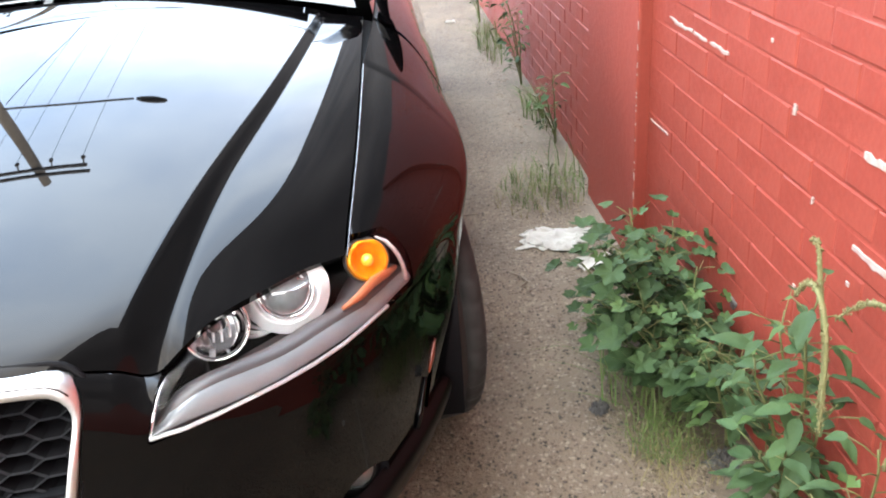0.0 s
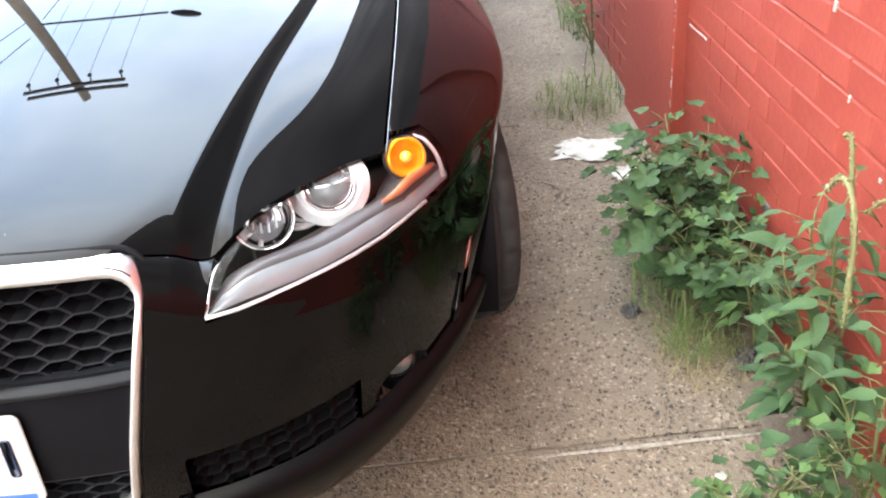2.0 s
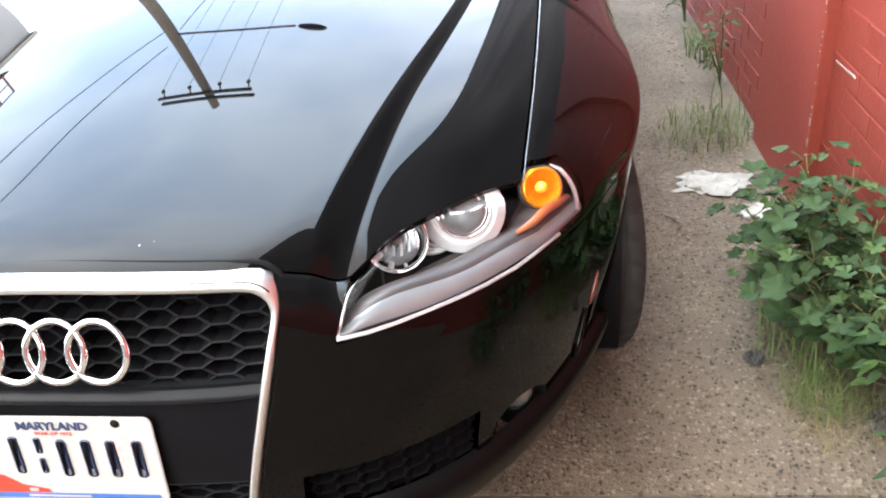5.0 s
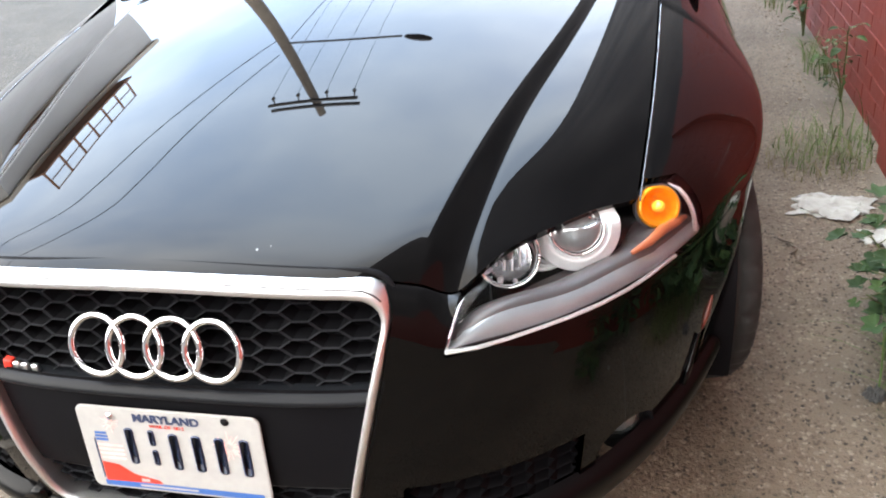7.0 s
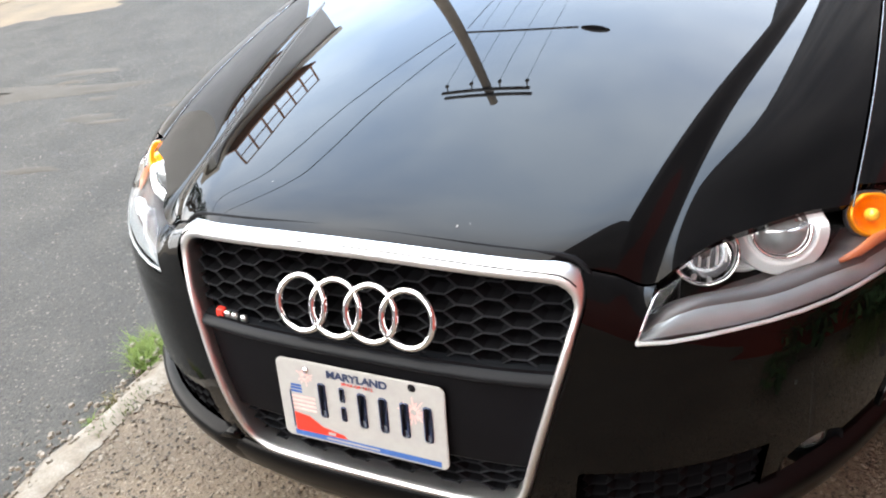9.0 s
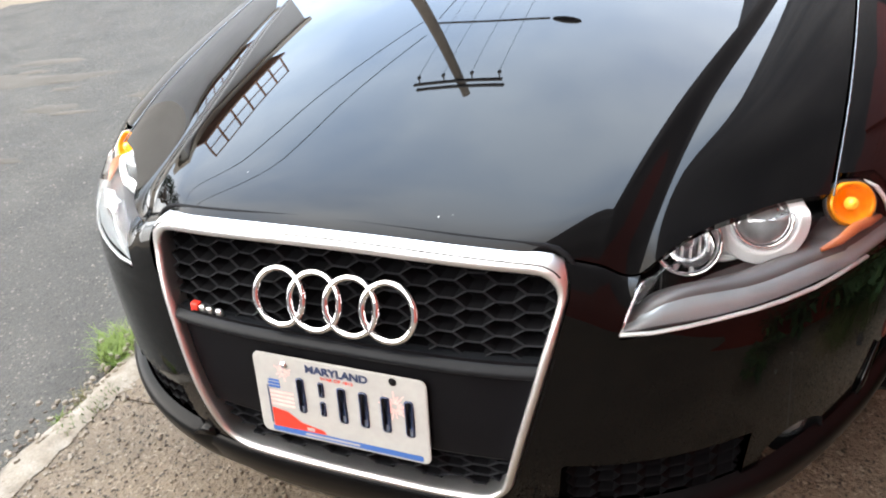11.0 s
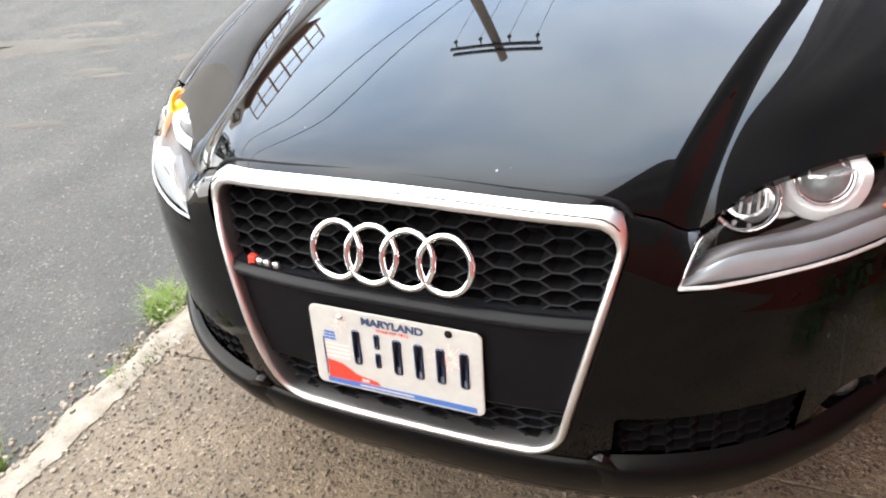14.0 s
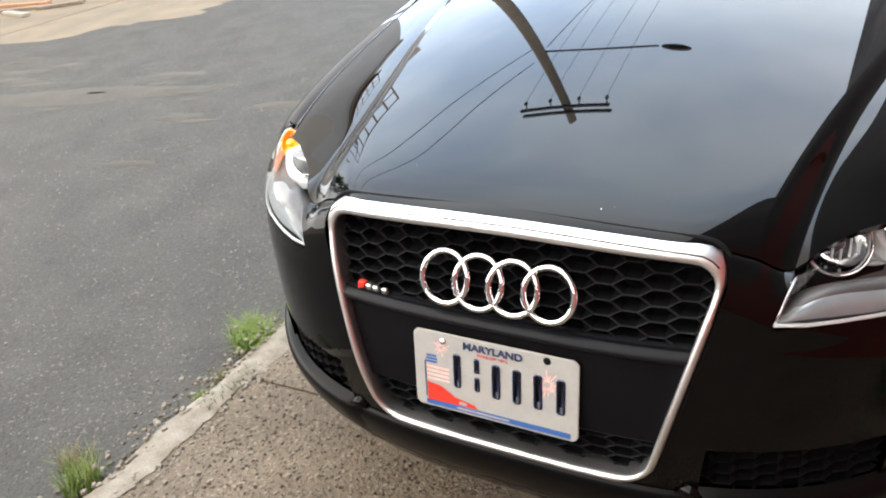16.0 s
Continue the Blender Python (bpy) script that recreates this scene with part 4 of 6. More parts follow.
upper = patch(bezel, lamp_us, lamp_ws, [lambda p: lamp_in((p[0] + 0.004, p[1], p[2])) + 0.012])
strip = patch(band_at, steps(0.185, 0.60, 60), steps(0, 1, 10), [lambda p: lamp_in(p) + 0.010])


def ring_at(center, axis, profile, segs=40):
    turn = Vector(axis).normalized().to_track_quat("Y", "Z").to_matrix().to_4x4()
    return moved(lathe(profile, segs), Matrix.Translation(center) @ turn)


LOOK = Vector((0.20, -0.87, 0.42))


def headlamp(sign):
    fl = (lambda d: d) if sign > 0 else mirrored
    lamp = mesh_part("headlamp", *fl(upper)[:2], lamp_grey, car, "clear headlamp with a projector, silver bezel and amber indicator")
    d = fl(strip)
    mesh_part("silver_bezel", d[0], d[1], lamp_satin, lamp, "satin silver strip along the lower rim")
    d = fl(lens)
    ob = mesh_part("lamp_cover", d[0], d[1], lamp_glass, lamp, "clear polycarbonate cover", normals=d[2])
    ob.visible_shadow = False
    proj = Vector((0.579, 0.303, 0.717))

    def put(mesh, mat, name, label="", parent=lamp):
        verts = []
        for v in mesh[0]:
            x, y, z = v
            if x < 0.676:
                z = min(z, bonnet_base(x, max(y, edge_y(x))) - 0.012 - edge_drop(x))
            else:
                z = min(z, 0.740 - 0.2 * max(0.0, y - 0.38))
            verts.append(Vector((x, y, z)))
        return mesh_part(name, *fl((verts, mesh[1]))[:2], mat, parent, label)

    # projector: stepped shroud, bright ring, glass eye
    shroud = put(ring_at(proj, -LOOK, [(0.041, -0.008), (0.0435, -0.009), (0.0445, -0.004), (0.0475, -0.003), (0.0485, -0.0075), (0.054, -0.0095), (0.0545, -0.0075), (0.060, -0.0085), (0.0605, -0.0065), (0.0655, -0.007), (0.0675, -0.003), (0.068, 0.006), (0.069, 0.03)]), lamp_silver, "projector_shroud", "stepped silver projector shroud")
    put(ring_at(proj, -LOOK, [(0.0001, -0.030), (0.014, -0.028), (0.026, -0.022), (0.036, -0.013), (0.040, -0.006), (0.042, 0.01)]), lens_glass, "projector_lens", "round glass projector lens", shroud)
    put(ring_at(proj, -LOOK, [(0.039, -0.011), (0.0415, -0.016), (0.044, -0.011)]), mirror_chrome, "bright_ring", "", shroud)
    # ribbed step between the projector and the bowl
    for k in range(3):
        c = proj.lerp(Vector((0.490, 0.238, 0.696)), 0.36 + 0.10 * k) + Vector((-0.004, 0.034, -0.010))
        put(ring_at(c, -LOOK, [(0.044, -0.004), (0.047, -0.010), (0.050, -0.004), (0.051, 0.03)], 32), lamp_silver, "step_rib", "", shroud)
    # inner main-beam bowl with its bulb
    bowl = Vector((0.481, 0.240, 0.701))
    dish = put(ring_at(bowl, -LOOK, [(0.050, -0.002), (0.049, -0.012), (0.046, -0.012), (0.043, -0.003), (0.035, 0.010), (0.022, 0.022), (0.0001, 0.028)]), mirror_chrome, "reflector_bowl", "faceted chrome bowl")
    put(ring_at(bowl + Vector((0.0, -0.004, 0.004)), -LOOK, [(0.0001, -0.016), (0.007, -0.014), (0.0095, -0.006), (0.008, 0.01), (0.006, 0.02)], 16), lens_glass, "bulb", "", dish)
    for k in range(6):
        x = -0.030 + 0.012 * k
        put(tube([bowl + Vector((x, -0.004 + abs(x) * 0.2, -0.028 + abs(x) * 0.5)), bowl + Vector((x, 0.006, -0.004)), bowl + Vector((x, -0.002, 0.014))], 0.0022, 5), lamp_silver, "bowl_flute", "", dish)
    # amber indicator
    amber, aim = Vector((0.703, 0.400, 0.704)), -Vector((0.30, -0.84, 0.46))
    ind = put(ring_at(amber, aim, [(0.0001, 0.016), (0.012, 0.014), (0.022, 0.008), (0.026, 0.002), (0.028, -0.004), (0.032, -0.007), (0.0355, 0.0), (0.036, 0.012)], 32), amber_glass, "indicator", "round amber indicator")
    put(ring_at(amber, aim, [(0.0001, -0.010), (0.006, -0.009), (0.0095, -0.004), (0.0105, 0.004)], 20), amber_bulb, "indicator_bulb", "yellow bulb", ind)
    put(ring_at(amber, aim, [(0.0355, 0.004), (0.037, 0.0), (0.0385, 0.004), (0.039, 0.012)], 32), lamp_grey, "indicator_ring", "", ind)
    bar = tube([sunk(u, w, 0.018) for u, w in ((0.45, 0.708), (0.485, 0.709), (0.52, 0.702), (0.55, 0.690), (0.572, 0.682))], [0.003, 0.007, 0.0085, 0.008, 0.004], 8)
    put(bar, amber_dull, "side_reflector", "dull orange reflector strip", lamp)
    # bright rim and rubber seal
    outline3 = []
    for x, z in [(0.4185, 0.654), (0.46, 0.653), (0.50, 0.6545), (0.54, 0.655), (0.58, 0.654), (0.62, 0.652), (0.66, 0.650), (0.69, 0.650), (0.73, 0.648)]:
        outline3.append(skin_at(x, z, 0.003))
    put(tube(outline3, 0.0032, 6), lamp_silver, "lower_rim", "thin bright line", lamp)
    edge = [skin_at(0.4185 + 0.029 * t, 0.654 + 0.095 * t, 0.006) for t in steps(0, 0.62, 6)]
    put(tube(edge, 0.003, 6), mirror_chrome, "inner_rim", "", lamp)
    edge = [skin_y(0.410 + 0.022 * t, 0.655 + 0.080 * t, 0.006) for t in steps(0, 1, 6)]
    put(tube(edge, 0.0036, 6), lamp_silver, "outer_rim", "", lamp)
    return lamp


def skin_at(x, z, depth):
    """The point of the skin at x and z, sunk by depth."""
    f = inset_face(depth)
    w = z if z <= BELT else BELT + 0.1
    u = u_of(x)
    for _ in range(30):
        p = f(u, w)
        u += (x - p.x) * 0.8
        w = min(max(w + (z - p.z) * 0.9, 0.2), 0.82)
    return f(u, w)


def skin_y(y, z, depth):
    f = inset_face(depth)
    w, u = BELT + 0.1, 0.56
    for _ in range(40):
        p = f(u, w)
        u += (y - p.y) * 0.6
        w = min(max(w + (z - p.z) * 0.9, 0.2), 0.82)
    return f(u, w)


headlamp(1)
headlamp(-1)
for x, y, r in ((0.152, 0.100, 0.0013), (0.170, 0.108, 0.0006), (-0.21, 0.16, 0.0006)):
    verts = [Vector(bonnet(x + r * f * math.cos(a) * (1 + 0.3 * math.sin(3 * a)), y + 1.5 * r * f * math.sin(a))) + Vector((0, -0.0003, 0.0006)) for f in (0.02, 1.0) for a in steps(0, 5.5, 7)]
    mesh_part("stone_chip", verts, [(k, k + 8, (k + 1) % 8 + 8, (k + 1) % 8) for k in range(8)], plate_white, car, "tiny white stone chip in the paint")

# ---- lower face: intakes, fog lamps, vents, side markers, lip
for s in (1, -1):
    fl = (lambda d: d) if s > 0 else mirrored
    put = lambda mesh, mat, name, label="", parent=car: mesh_part(name, *fl(mesh)[:2], mat, parent, label)
    lay2 = lambda x, z, d: (x, front_y(x, z) + 0.016 + d, z)
    cells = honeycomb(lambda x, z: quad_in(x, z, INTAKE) > -0.008, lay2, 0.022, 0.011, 0.0125, (0.335, 0.61), (0.32, 0.45))
    mesh_panel("intake_mesh", cells, car, "black honeycomb mesh in the lower intake", fl, mesh_black)
    back_v = [(x, front_y(x, z) + 0.06, z) for x in steps(0.31, 0.62, 8) for z in (0.31, 0.45)]
    put((back_v, [(2 * k, 2 * k + 2, 2 * k + 3, 2 * k + 1) for k in range(8)]), mesh_black, "intake_back")
    c = Vector((FOG[0], front_y(*FOG) + 0.042, FOG[1]))
    aim = -Vector((0.45, -0.89, 0.0))
    fog = put(ring_at(c, aim, [(0.050, -0.004), (0.046, -0.002), (0.044, 0.01), (0.036, 0.014), (0.034, 0.008), (0.030, 0.012)], 32), mesh_black, "fog_lamp", "round fog lamp in a black recess")
    put(ring_at(c, aim, [(0.030, 0.010), (0.024, 0.002), (0.012, -0.003), (0.0001, -0.005)], 28), lens_glass, "fog_lens", "glass fog lens", fog)
    put(ring_at(c, aim, [(0.030, 0.014), (0.020, 0.024), (0.0001, 0.03)], 28), mirror_chrome, "fog_reflector", "", fog)
    d = patch(inset_face(0.022), steps(u_of(0.70, 0.37), u_of(0.86, 0.37), 14), steps(0.27, 0.46, 10))
    put(d, mesh_black, "vent_back")
    blade = tube([skin_at(0.748, 0.31, -0.002), skin_at(0.765, 0.37, -0.003), skin_at(0.782, 0.435, -0.002)], [0.004, 0.006, 0.004], 6)
    put(blade, paint, "vent_blade", "upright gloss black blade in the side vent")
    mark = [skin_at(0.790 + 0.016 * t, 0.430 + 0.055 * t, -0.001) for t in steps(0, 1, 6)]
    put(tube(mark, [0.001, 0.003, 0.0045, 0.005, 0.0045, 0.003, 0.001], 8), marker_red, "side_marker", "slim dark orange side marker")
    # the lip: a ledge that stands out under the intakes and bends down at the ends
    us = steps(u_of(0.315, 0.33), u_of(0.815, 0.33), 44)
    verts, faces = [], []
    prof = [(0.006, 0.344), (0.000, 0.341), (-0.009, 0.336), (-0.016, 0.330), (-0.020, 0.322), (-0.021, 0.310), (-0.018, 0.285), (-0.011, 0.245), (-0.004, 0.205), (0.03, 0.19)]
    for u in us:
        x0 = plan(u, 0.33)[0]
        rise = 0.012 * smooth01((x0 - 0.5) / 0.3)
        for d, z in prof:
            x, y = plan(u, z + rise)
            tn = Vector((0.0, -1.0, 0)).lerp(Vector((1, -0.2, 0)), smooth01((x0 - 0.35) / 0.55)).normalized()
            verts.append(Vector((x, y, z + rise)) - tn * (d * smooth01((x0 - 0.29) / 0.07) if d < 0 else d))
    m = len(prof)
    for i in range(len(us) - 1):
        for k in range(m - 1):
            faces.append((i * m + k, i * m + k + 1, (i + 1) * m + k + 1, (i + 1) * m + k))
    fin = [(0.300, 0.330, -0.006), (0.348, 0.332, -0.022), (0.318, 0.352, -0.004)]
    fin_v = [(x, front_y(x, z) + d, z) for x, z, d in fin] + [(x, front_y(x, z) + 0.02, z) for x, z, d in fin]
    put((fin_v, [(0, 1, 2), (0, 3, 4, 1), (1, 4, 5, 2), (2, 5, 3, 0)]), paint, "fin", "small fin where the ledge meets the grille")
    put((verts, [f[::-1] for f in faces]), lip_dark, "front_lip", "gloss black front lip with a bright upper ledge")
verts, faces = [], []
xs = steps(-0.33, 0.33, 30)
for x in xs:
    for d, z in ((0.03, 0.338), (-0.004, 0.330), (-0.010, 0.30), (-0.006, 0.25), (0.0, 0.205), (0.03, 0.19)):
        verts.append((x, front_y(x, z) + d, z))
for i in range(30):
    for k in range(5):
        faces.append((i * 6 + k, (i + 1) * 6 + k, (i + 1) * 6 + k + 1, i * 6 + k + 1))
mesh_part("chin", verts, [f[::-1] for f in faces], lip_dark, car)

# ---- wheels
def wheel(x, y, steer):
    side = 1 if x > 0 else -1
    m = pose(x, y, AXLE_Z - 0.011 + x * math.sin(radians(LEAN_BY)), 0, 0, steer)
    w = new("wheel")
    w.parent = car
    w["label"] = "alloy wheel with a low-profile tyre"
    w.matrix_basis = m
    tyre = [(0.245, -0.118), (0.27, -0.126), (0.30, -0.128), (0.318, -0.120), (0.3275, -0.104)]
    for c in (-0.085, -0.04, 0.005, 0.05, 0.095):
        tyre += [(0.330, c - 0.014), (0.330, c + 0.020), (0.322, c + 0.022), (0.322, c + 0.028)]
    tyre = [p for p in tyre if p[1] < 0.104] + [(0.3275, 0.104), (0.318, 0.120), (0.30, 0.128), (0.27, 0.126), (0.245, 0.118)]
    segs = 180
    tv, tf = lathe(tyre, segs, "x")
    # cross grooves that open the shoulders into blocks
    for i, (r, h) in enumerate(tyre):
        if 0.08 < abs(h) < 0.124 and r > 0.29:
            for k in range(segs):
                if k % 5 == 0:
                    a = tv[i * segs + k]
                    tv[i * segs + k] = (a[0], a[1] * (1 - 0.009 / r), a[2] * (1 - 0.009 / r))
    mesh_part("tyre", tv, tf, rubber, w, "black tyre with tread grooves")
    s = side
    mesh_part("rim", *lathe([(0.246, -0.118), (0.235, -0.10), (0.225, 0.0), (0.232, s * 0.10), (0.247, s * 0.118), (0.243, s * 0.122), (0.225, s * 0.10)], 60, "x"), alloy, w)
    bm = bmesh.new()
    for k in range(7):
        for off in (-5, 5):
            a = 360 / 7 * k + off
            r = bmesh.ops.create_cube(bm, size=1)
            bmesh.ops.transform(bm, matrix=pose(0, 0, 0, a) @ pose(s * 0.075, 0, 0.145, 0, -s * 8, 0) @ Matrix.Diagonal((0.022, 0.018, 0.17, 1)), verts=r["verts"])
    part("spokes", bm, alloy, w, smooth=False)
    mesh_part("hub", *lathe([(0.0001, s * 0.085), (0.05, s * 0.085), (0.065, s * 0.07), (0.065, 0.0)], 30, "x"), alloy, w)
    mesh_part("brake_disc", *lathe([(0.06, s * 0.0), (0.175, s * 0.0), (0.175, -s * 0.03), (0.06, -s * 0.03)], 40, "x"), lamp_silver, w)
    return w


wheel(0.731, AXLE_Y, 13)
wheel(-0.738, AXLE_Y, 13)
wheel(0.775, AXLE_Y + 2.648, 0)
wheel(-0.775, AXLE_Y + 2.648, 0)

# ---------------------------------------------------------------- ground
def slab(name, x0, x1, y0, y1, z0, z1, mat, label, category, kind="structure", bevel=0.0):
    bm = bmesh.new()
    box(bm, x0, x1, y0, y1, z0, z1, bevel)
    return tagged(part(name, bm, mat, None, "", False), label, category, "", kind)


WALL_X, KERB_X, ROAD_Z = 1.515, -1.13, -0.055
slab("ground", -600, 600, -600, 600, -0.60, -0.12, dirt, "brown earth reaching to the horizon", "ground")
slab("road", -8.2, KERB_X - 0.002, -60, 90, -0.30, ROAD_Z, asphalt, "grey worn asphalt road with patches and grit", "road")
slab("pavement", KERB_X + 0.10, WALL_X + 0.2, 0.362, 60, -0.20, 0.0, pavement_mat, "exposed-pebble concrete pavement slab", "pavement")
slab("pavement", KERB_X + 0.10, WALL_X + 0.2, -40, 0.354, -0.20, -0.002, pavement_mat, "exposed-pebble concrete pavement slab", "pavement")
slab("expansion_joint", KERB_X + 0.10, WALL_X + 0.2, 0.352, 0.364, -0.2, -0.006, joint_mat, "grey filled joint across the pavement", "joint")
slab("far_pavement", -14, -8.19, -60, 90, -0.30, -0.047, far_earth, "sandy trodden earth across the road", "pavement")


def rough_strip(name, x0, x1, y0, y1, mat, label, category, n=90, seed=1):
    """A worn concrete strip with a chewed outer arris."""
    verts, faces = [], []
    prof = [(0.0, ROAD_Z - 0.05), (0.0, ROAD_Z + 0.012), (0.012, -0.014), (0.035, -0.003), (0.5, 0.002), (1.0, 0.001)]
    for i, y in enumerate(steps(y0, y1, n)):
        for k, (f, z) in enumerate(prof):
            x = x0 + f if k < 4 else x0 + (x1 - x0) * f
            w = noise.noise((x * 9 + seed, y * 5.0, k * 0.5)) * 0.036 + noise.noise((x * 30, y * 24.0, k)) * 0.016
            verts.append((x + (w * 1.3 if k < 5 else noise.noise((y * 5, 3, 1)) * 0.035 + noise.noise((y * 31, 3, 1)) * 0.016), y, z + (w * 0.5 if 1 < k < 5 else 0)))
    m = len(prof)
    for i in range(n):
        for k in range(m - 1):
            faces.append((i * m + k, (i + 1) * m + k, (i + 1) * m + k + 1, i * m + k + 1))
    return tagged(mesh_part(name, verts, [f[::-1] for f in faces], mat), label, category, "", "structure")


rough_strip("kerb", KERB_X, KERB_X + 0.130, -3.0, 6.0, kerb_mat, "low worn concrete kerb with a chipped edge", "kerb", 420)
slab("kerb", KERB_X, KERB_X + 0.10, 6.0, 60, -0.2, 0.0, kerb_mat, "low worn concrete kerb with a chipped edge", "kerb")
slab("kerb", KERB_X, KERB_X + 0.10, -40, -3.0, -0.2, 0.0, kerb_mat, "low worn concrete kerb with a chipped edge", "kerb")


def blot(name, cx, cy, rx, ry, z, mat, label, category, seed, kind="structure", turn=0.0, n=64):
    """A thin patch with a ragged rim."""
    verts = [(cx, cy, z + 0.004)]
    for ring, f in ((0, 0.6), (1, 1.0)):
        for k in range(n):
            a = 2 * math.pi * k / n
            r = f * (1 + 0.45 * noise.noise((math.cos(a) * 1.6 + seed, math.sin(a) * 1.6, seed)) + 0.2 * noise.noise((math.cos(a) * 6 + seed, math.sin(a) * 6, 2)))
            px, py = rx * r * math.cos(a), ry * r * math.sin(a)
            c, s = math.cos(turn), math.sin(turn)
            verts.append((cx + c * px - s * py, cy + s * px + c * py, z + (0.004 if ring == 0 else 0.0008)))
    faces = [(0, k + 1, (k + 1) % n + 1) for k in range(n)] + [(k + 1, n + k + 1, n + (k + 1) % n + 1, (k + 1) % n + 1) for k in range(n)]
    return tagged(mesh_part(name, verts, faces, mat), label, category, "", kind)


blot("road_patch", -4.9, 2.75, 1.3, 0.20, ROAD_Z, road_stain, "brown dirt washed along the road", "dirt", 2, turn=0.25)
patch_rnd = random.Random(77)
for k in range(26):
    x = patch_rnd.uniform(-6.6, -2.6)
    y = 2.2 + 0.24 * (-2.6 - x) + patch_rnd.gauss(0.25, 0.45)
    size = patch_rnd.uniform(0.03, 0.16)
    blot("road_patch", x, y, size * patch_rnd.uniform(1.0, 2.4), size * 0.5, ROAD_Z, patch_rnd.choice((tan_grit, road_stain)), "tan grit and dirt washed onto the road", "dirt", 30 + k, turn=0.25)
blot("road_patch", -7.6, 5.4, 1.6, 1.1, ROAD_Z, far_earth, "tan dusty margin of the road", "dirt", 14, turn=0.5)
blot("pavement_stain", 1.10, 0.335, 0.24, 0.006, 0.0, smear_mat, "pale mortar smear beside the joint", "stain", 17)
blot("pavement_dirt", 1.45, 0.9, 0.06, 1.2, 0.0, dirt, "earth gathered along the wall foot", "dirt", 21)
blot("pavement_dirt", 1.45, 3.4, 0.08, 1.6, 0.0, dirt, "earth gathered along the wall foot", "dirt", 25)

# cracks across the asphalt
def crack(points, width, seed, z=ROAD_Z):
    verts, faces = [], []
    for i, (x, y) in enumerate(points):
        w = width * (0.5 + abs(noise.noise((i * 0.7, seed, 0))))
        verts += [(x, y - w, z + 0.0012), (x, y + w, z + 0.0012)]
    faces = [(2 * i, 2 * i + 2, 2 * i + 3, 2 * i + 1) for i in range(len(points) - 1)]
    return tagged(mesh_part("road_crack", verts, faces, wire_mat), "thin dark crack in the asphalt", "crack", "", "structure")


for k, (x0, y0, x1, y1) in enumerate(((-2.1, 0.95, -3.6, 1.55), (-2.3, 1.9, -4.6, 2.1))):
    crack([(x0 + (x1 - x0) * t + 0.05 * noise.noise((t * 9, k, 0)), y0 + (y1 - y0) * t + 0.05 * noise.noise((t * 11, k, 5))) for t in steps(0, 1, 40)], 0.0025, k)

# loose grit on the pavement and the road
def grit(name, count, spot, mat, label, sizes, seed):
    rnd = random.Random(seed)
    verts, faces = [], []
    for _ in range(count):
        x, y, z = spot(rnd)
        r = rnd.uniform(*sizes)
        a, b = len(verts), rnd.uniform(0, 6.3)
        for dz, f in ((-0.2, 1.0), (0.55, 0.65)):
            for k in range(5):
                q = b + k * 1.2566
                verts.append((x + r * f * math.cos(q) * rnd.uniform(0.7, 1.2), y + r * f * math.sin(q) * rnd.uniform(0.7, 1.2), z + r * dz))
        faces.append((a + 5, a + 6, a + 7, a + 8, a + 9))
        for k in range(5):
            m = (k + 1) % 5
            faces.append((a + k, a + m, a + 5 + m, a + 5 + k))
    return tagged(mesh_part(name, verts, faces, mat, None, "", False), label, "gravel", "", "stuff")


pebble_pale = material("pale_pebble", (0.19, 0.152, 0.112), 0.8, second=(0.13, 0.102, 0.074), scale=30, grain=0.15)
road_pebble = material("road_pebble", (0.15, 0.14, 0.12), 0.85, second=(0.11, 0.10, 0.08), scale=3, grain=0.2)
pebble_dark = material("dark_pebble", (0.045, 0.034, 0.026), 0.8, second=(0.085, 0.064, 0.048), scale=30, grain=0.15)
on_walk = lambda r: (r.uniform(-1.0, 1.45), r.uniform(-0.9, 1.6), 0.0)
grit("pavement_pebbles", 1300, on_walk, pebble_pale, "pale pebbles standing out of the pavement", (0.003, 0.008), 3)
grit("pavement_pebbles", 3200, on_walk, pebble_dark, "dark pebbles standing out of the pavement", (0.002, 0.006), 4)
grit("road_grit", 2500, lambda r: (r.uniform(-6, -1.2), r.uniform(-0.6, 5), ROAD_Z), road_pebble, "pale grit scattered on the asphalt", (0.002, 0.008), 5)
grit("kerb_crumbs", 1500, lambda r: (KERB_X + r.gauss(0.07, 0.06), r.uniform(-1.0, 2.5), -0.002), kerb_mat, "crumbled concrete along the kerb", (0.003, 0.012), 8)
grit("gutter_crumbs", 700, lambda r: (KERB_X - abs(r.gauss(0, 0.05)), r.uniform(-1.0, 2.5), ROAD_Z), pebble_dark, "dark crumbs in the gutter", (0.004, 0.013), 9)
grit("wall_foot_grit", 900, lambda r: (1.50 - abs(r.gauss(0, 0.09)), r.uniform(-0.2, 5), 0.0), pebble_pale, "crumbs and grit along the wall foot", (0.003, 0.011), 6)

# ---------------------------------------------------------------- wall
WALL_TOP, BRICK_TOP = 1.7, 1.5
slab("wall_upper", WALL_X + 0.04, WALL_X + 0.34, -30, 40, WALL_TOP, 7.2, dark_brick, "dark weathered upper wall above the red paint", "wall")
wall = slab("wall_east", WALL_X + 0.0024, WALL_X + 0.30, -30, 40, -0.2, WALL_TOP, red_paint, "red-painted brick wall with bare mortar showing in chips", "wall")
slab("wall_pilaster", 1.478, WALL_X + 0.05, 1.46, 2.05, -0.1, WALL_TOP, red_paint, "smooth red-painted pilaster of the wall", "wall", bevel=0.008)

# unseen; added behind the viewpoint so the chrome rings mirror something dark
slab("wall_south", -30, 30, -14.4, -14.0, -0.1, 4.2, dark_brick, "unseen dark brick frontage added behind for the chrome to mirror", "wall")

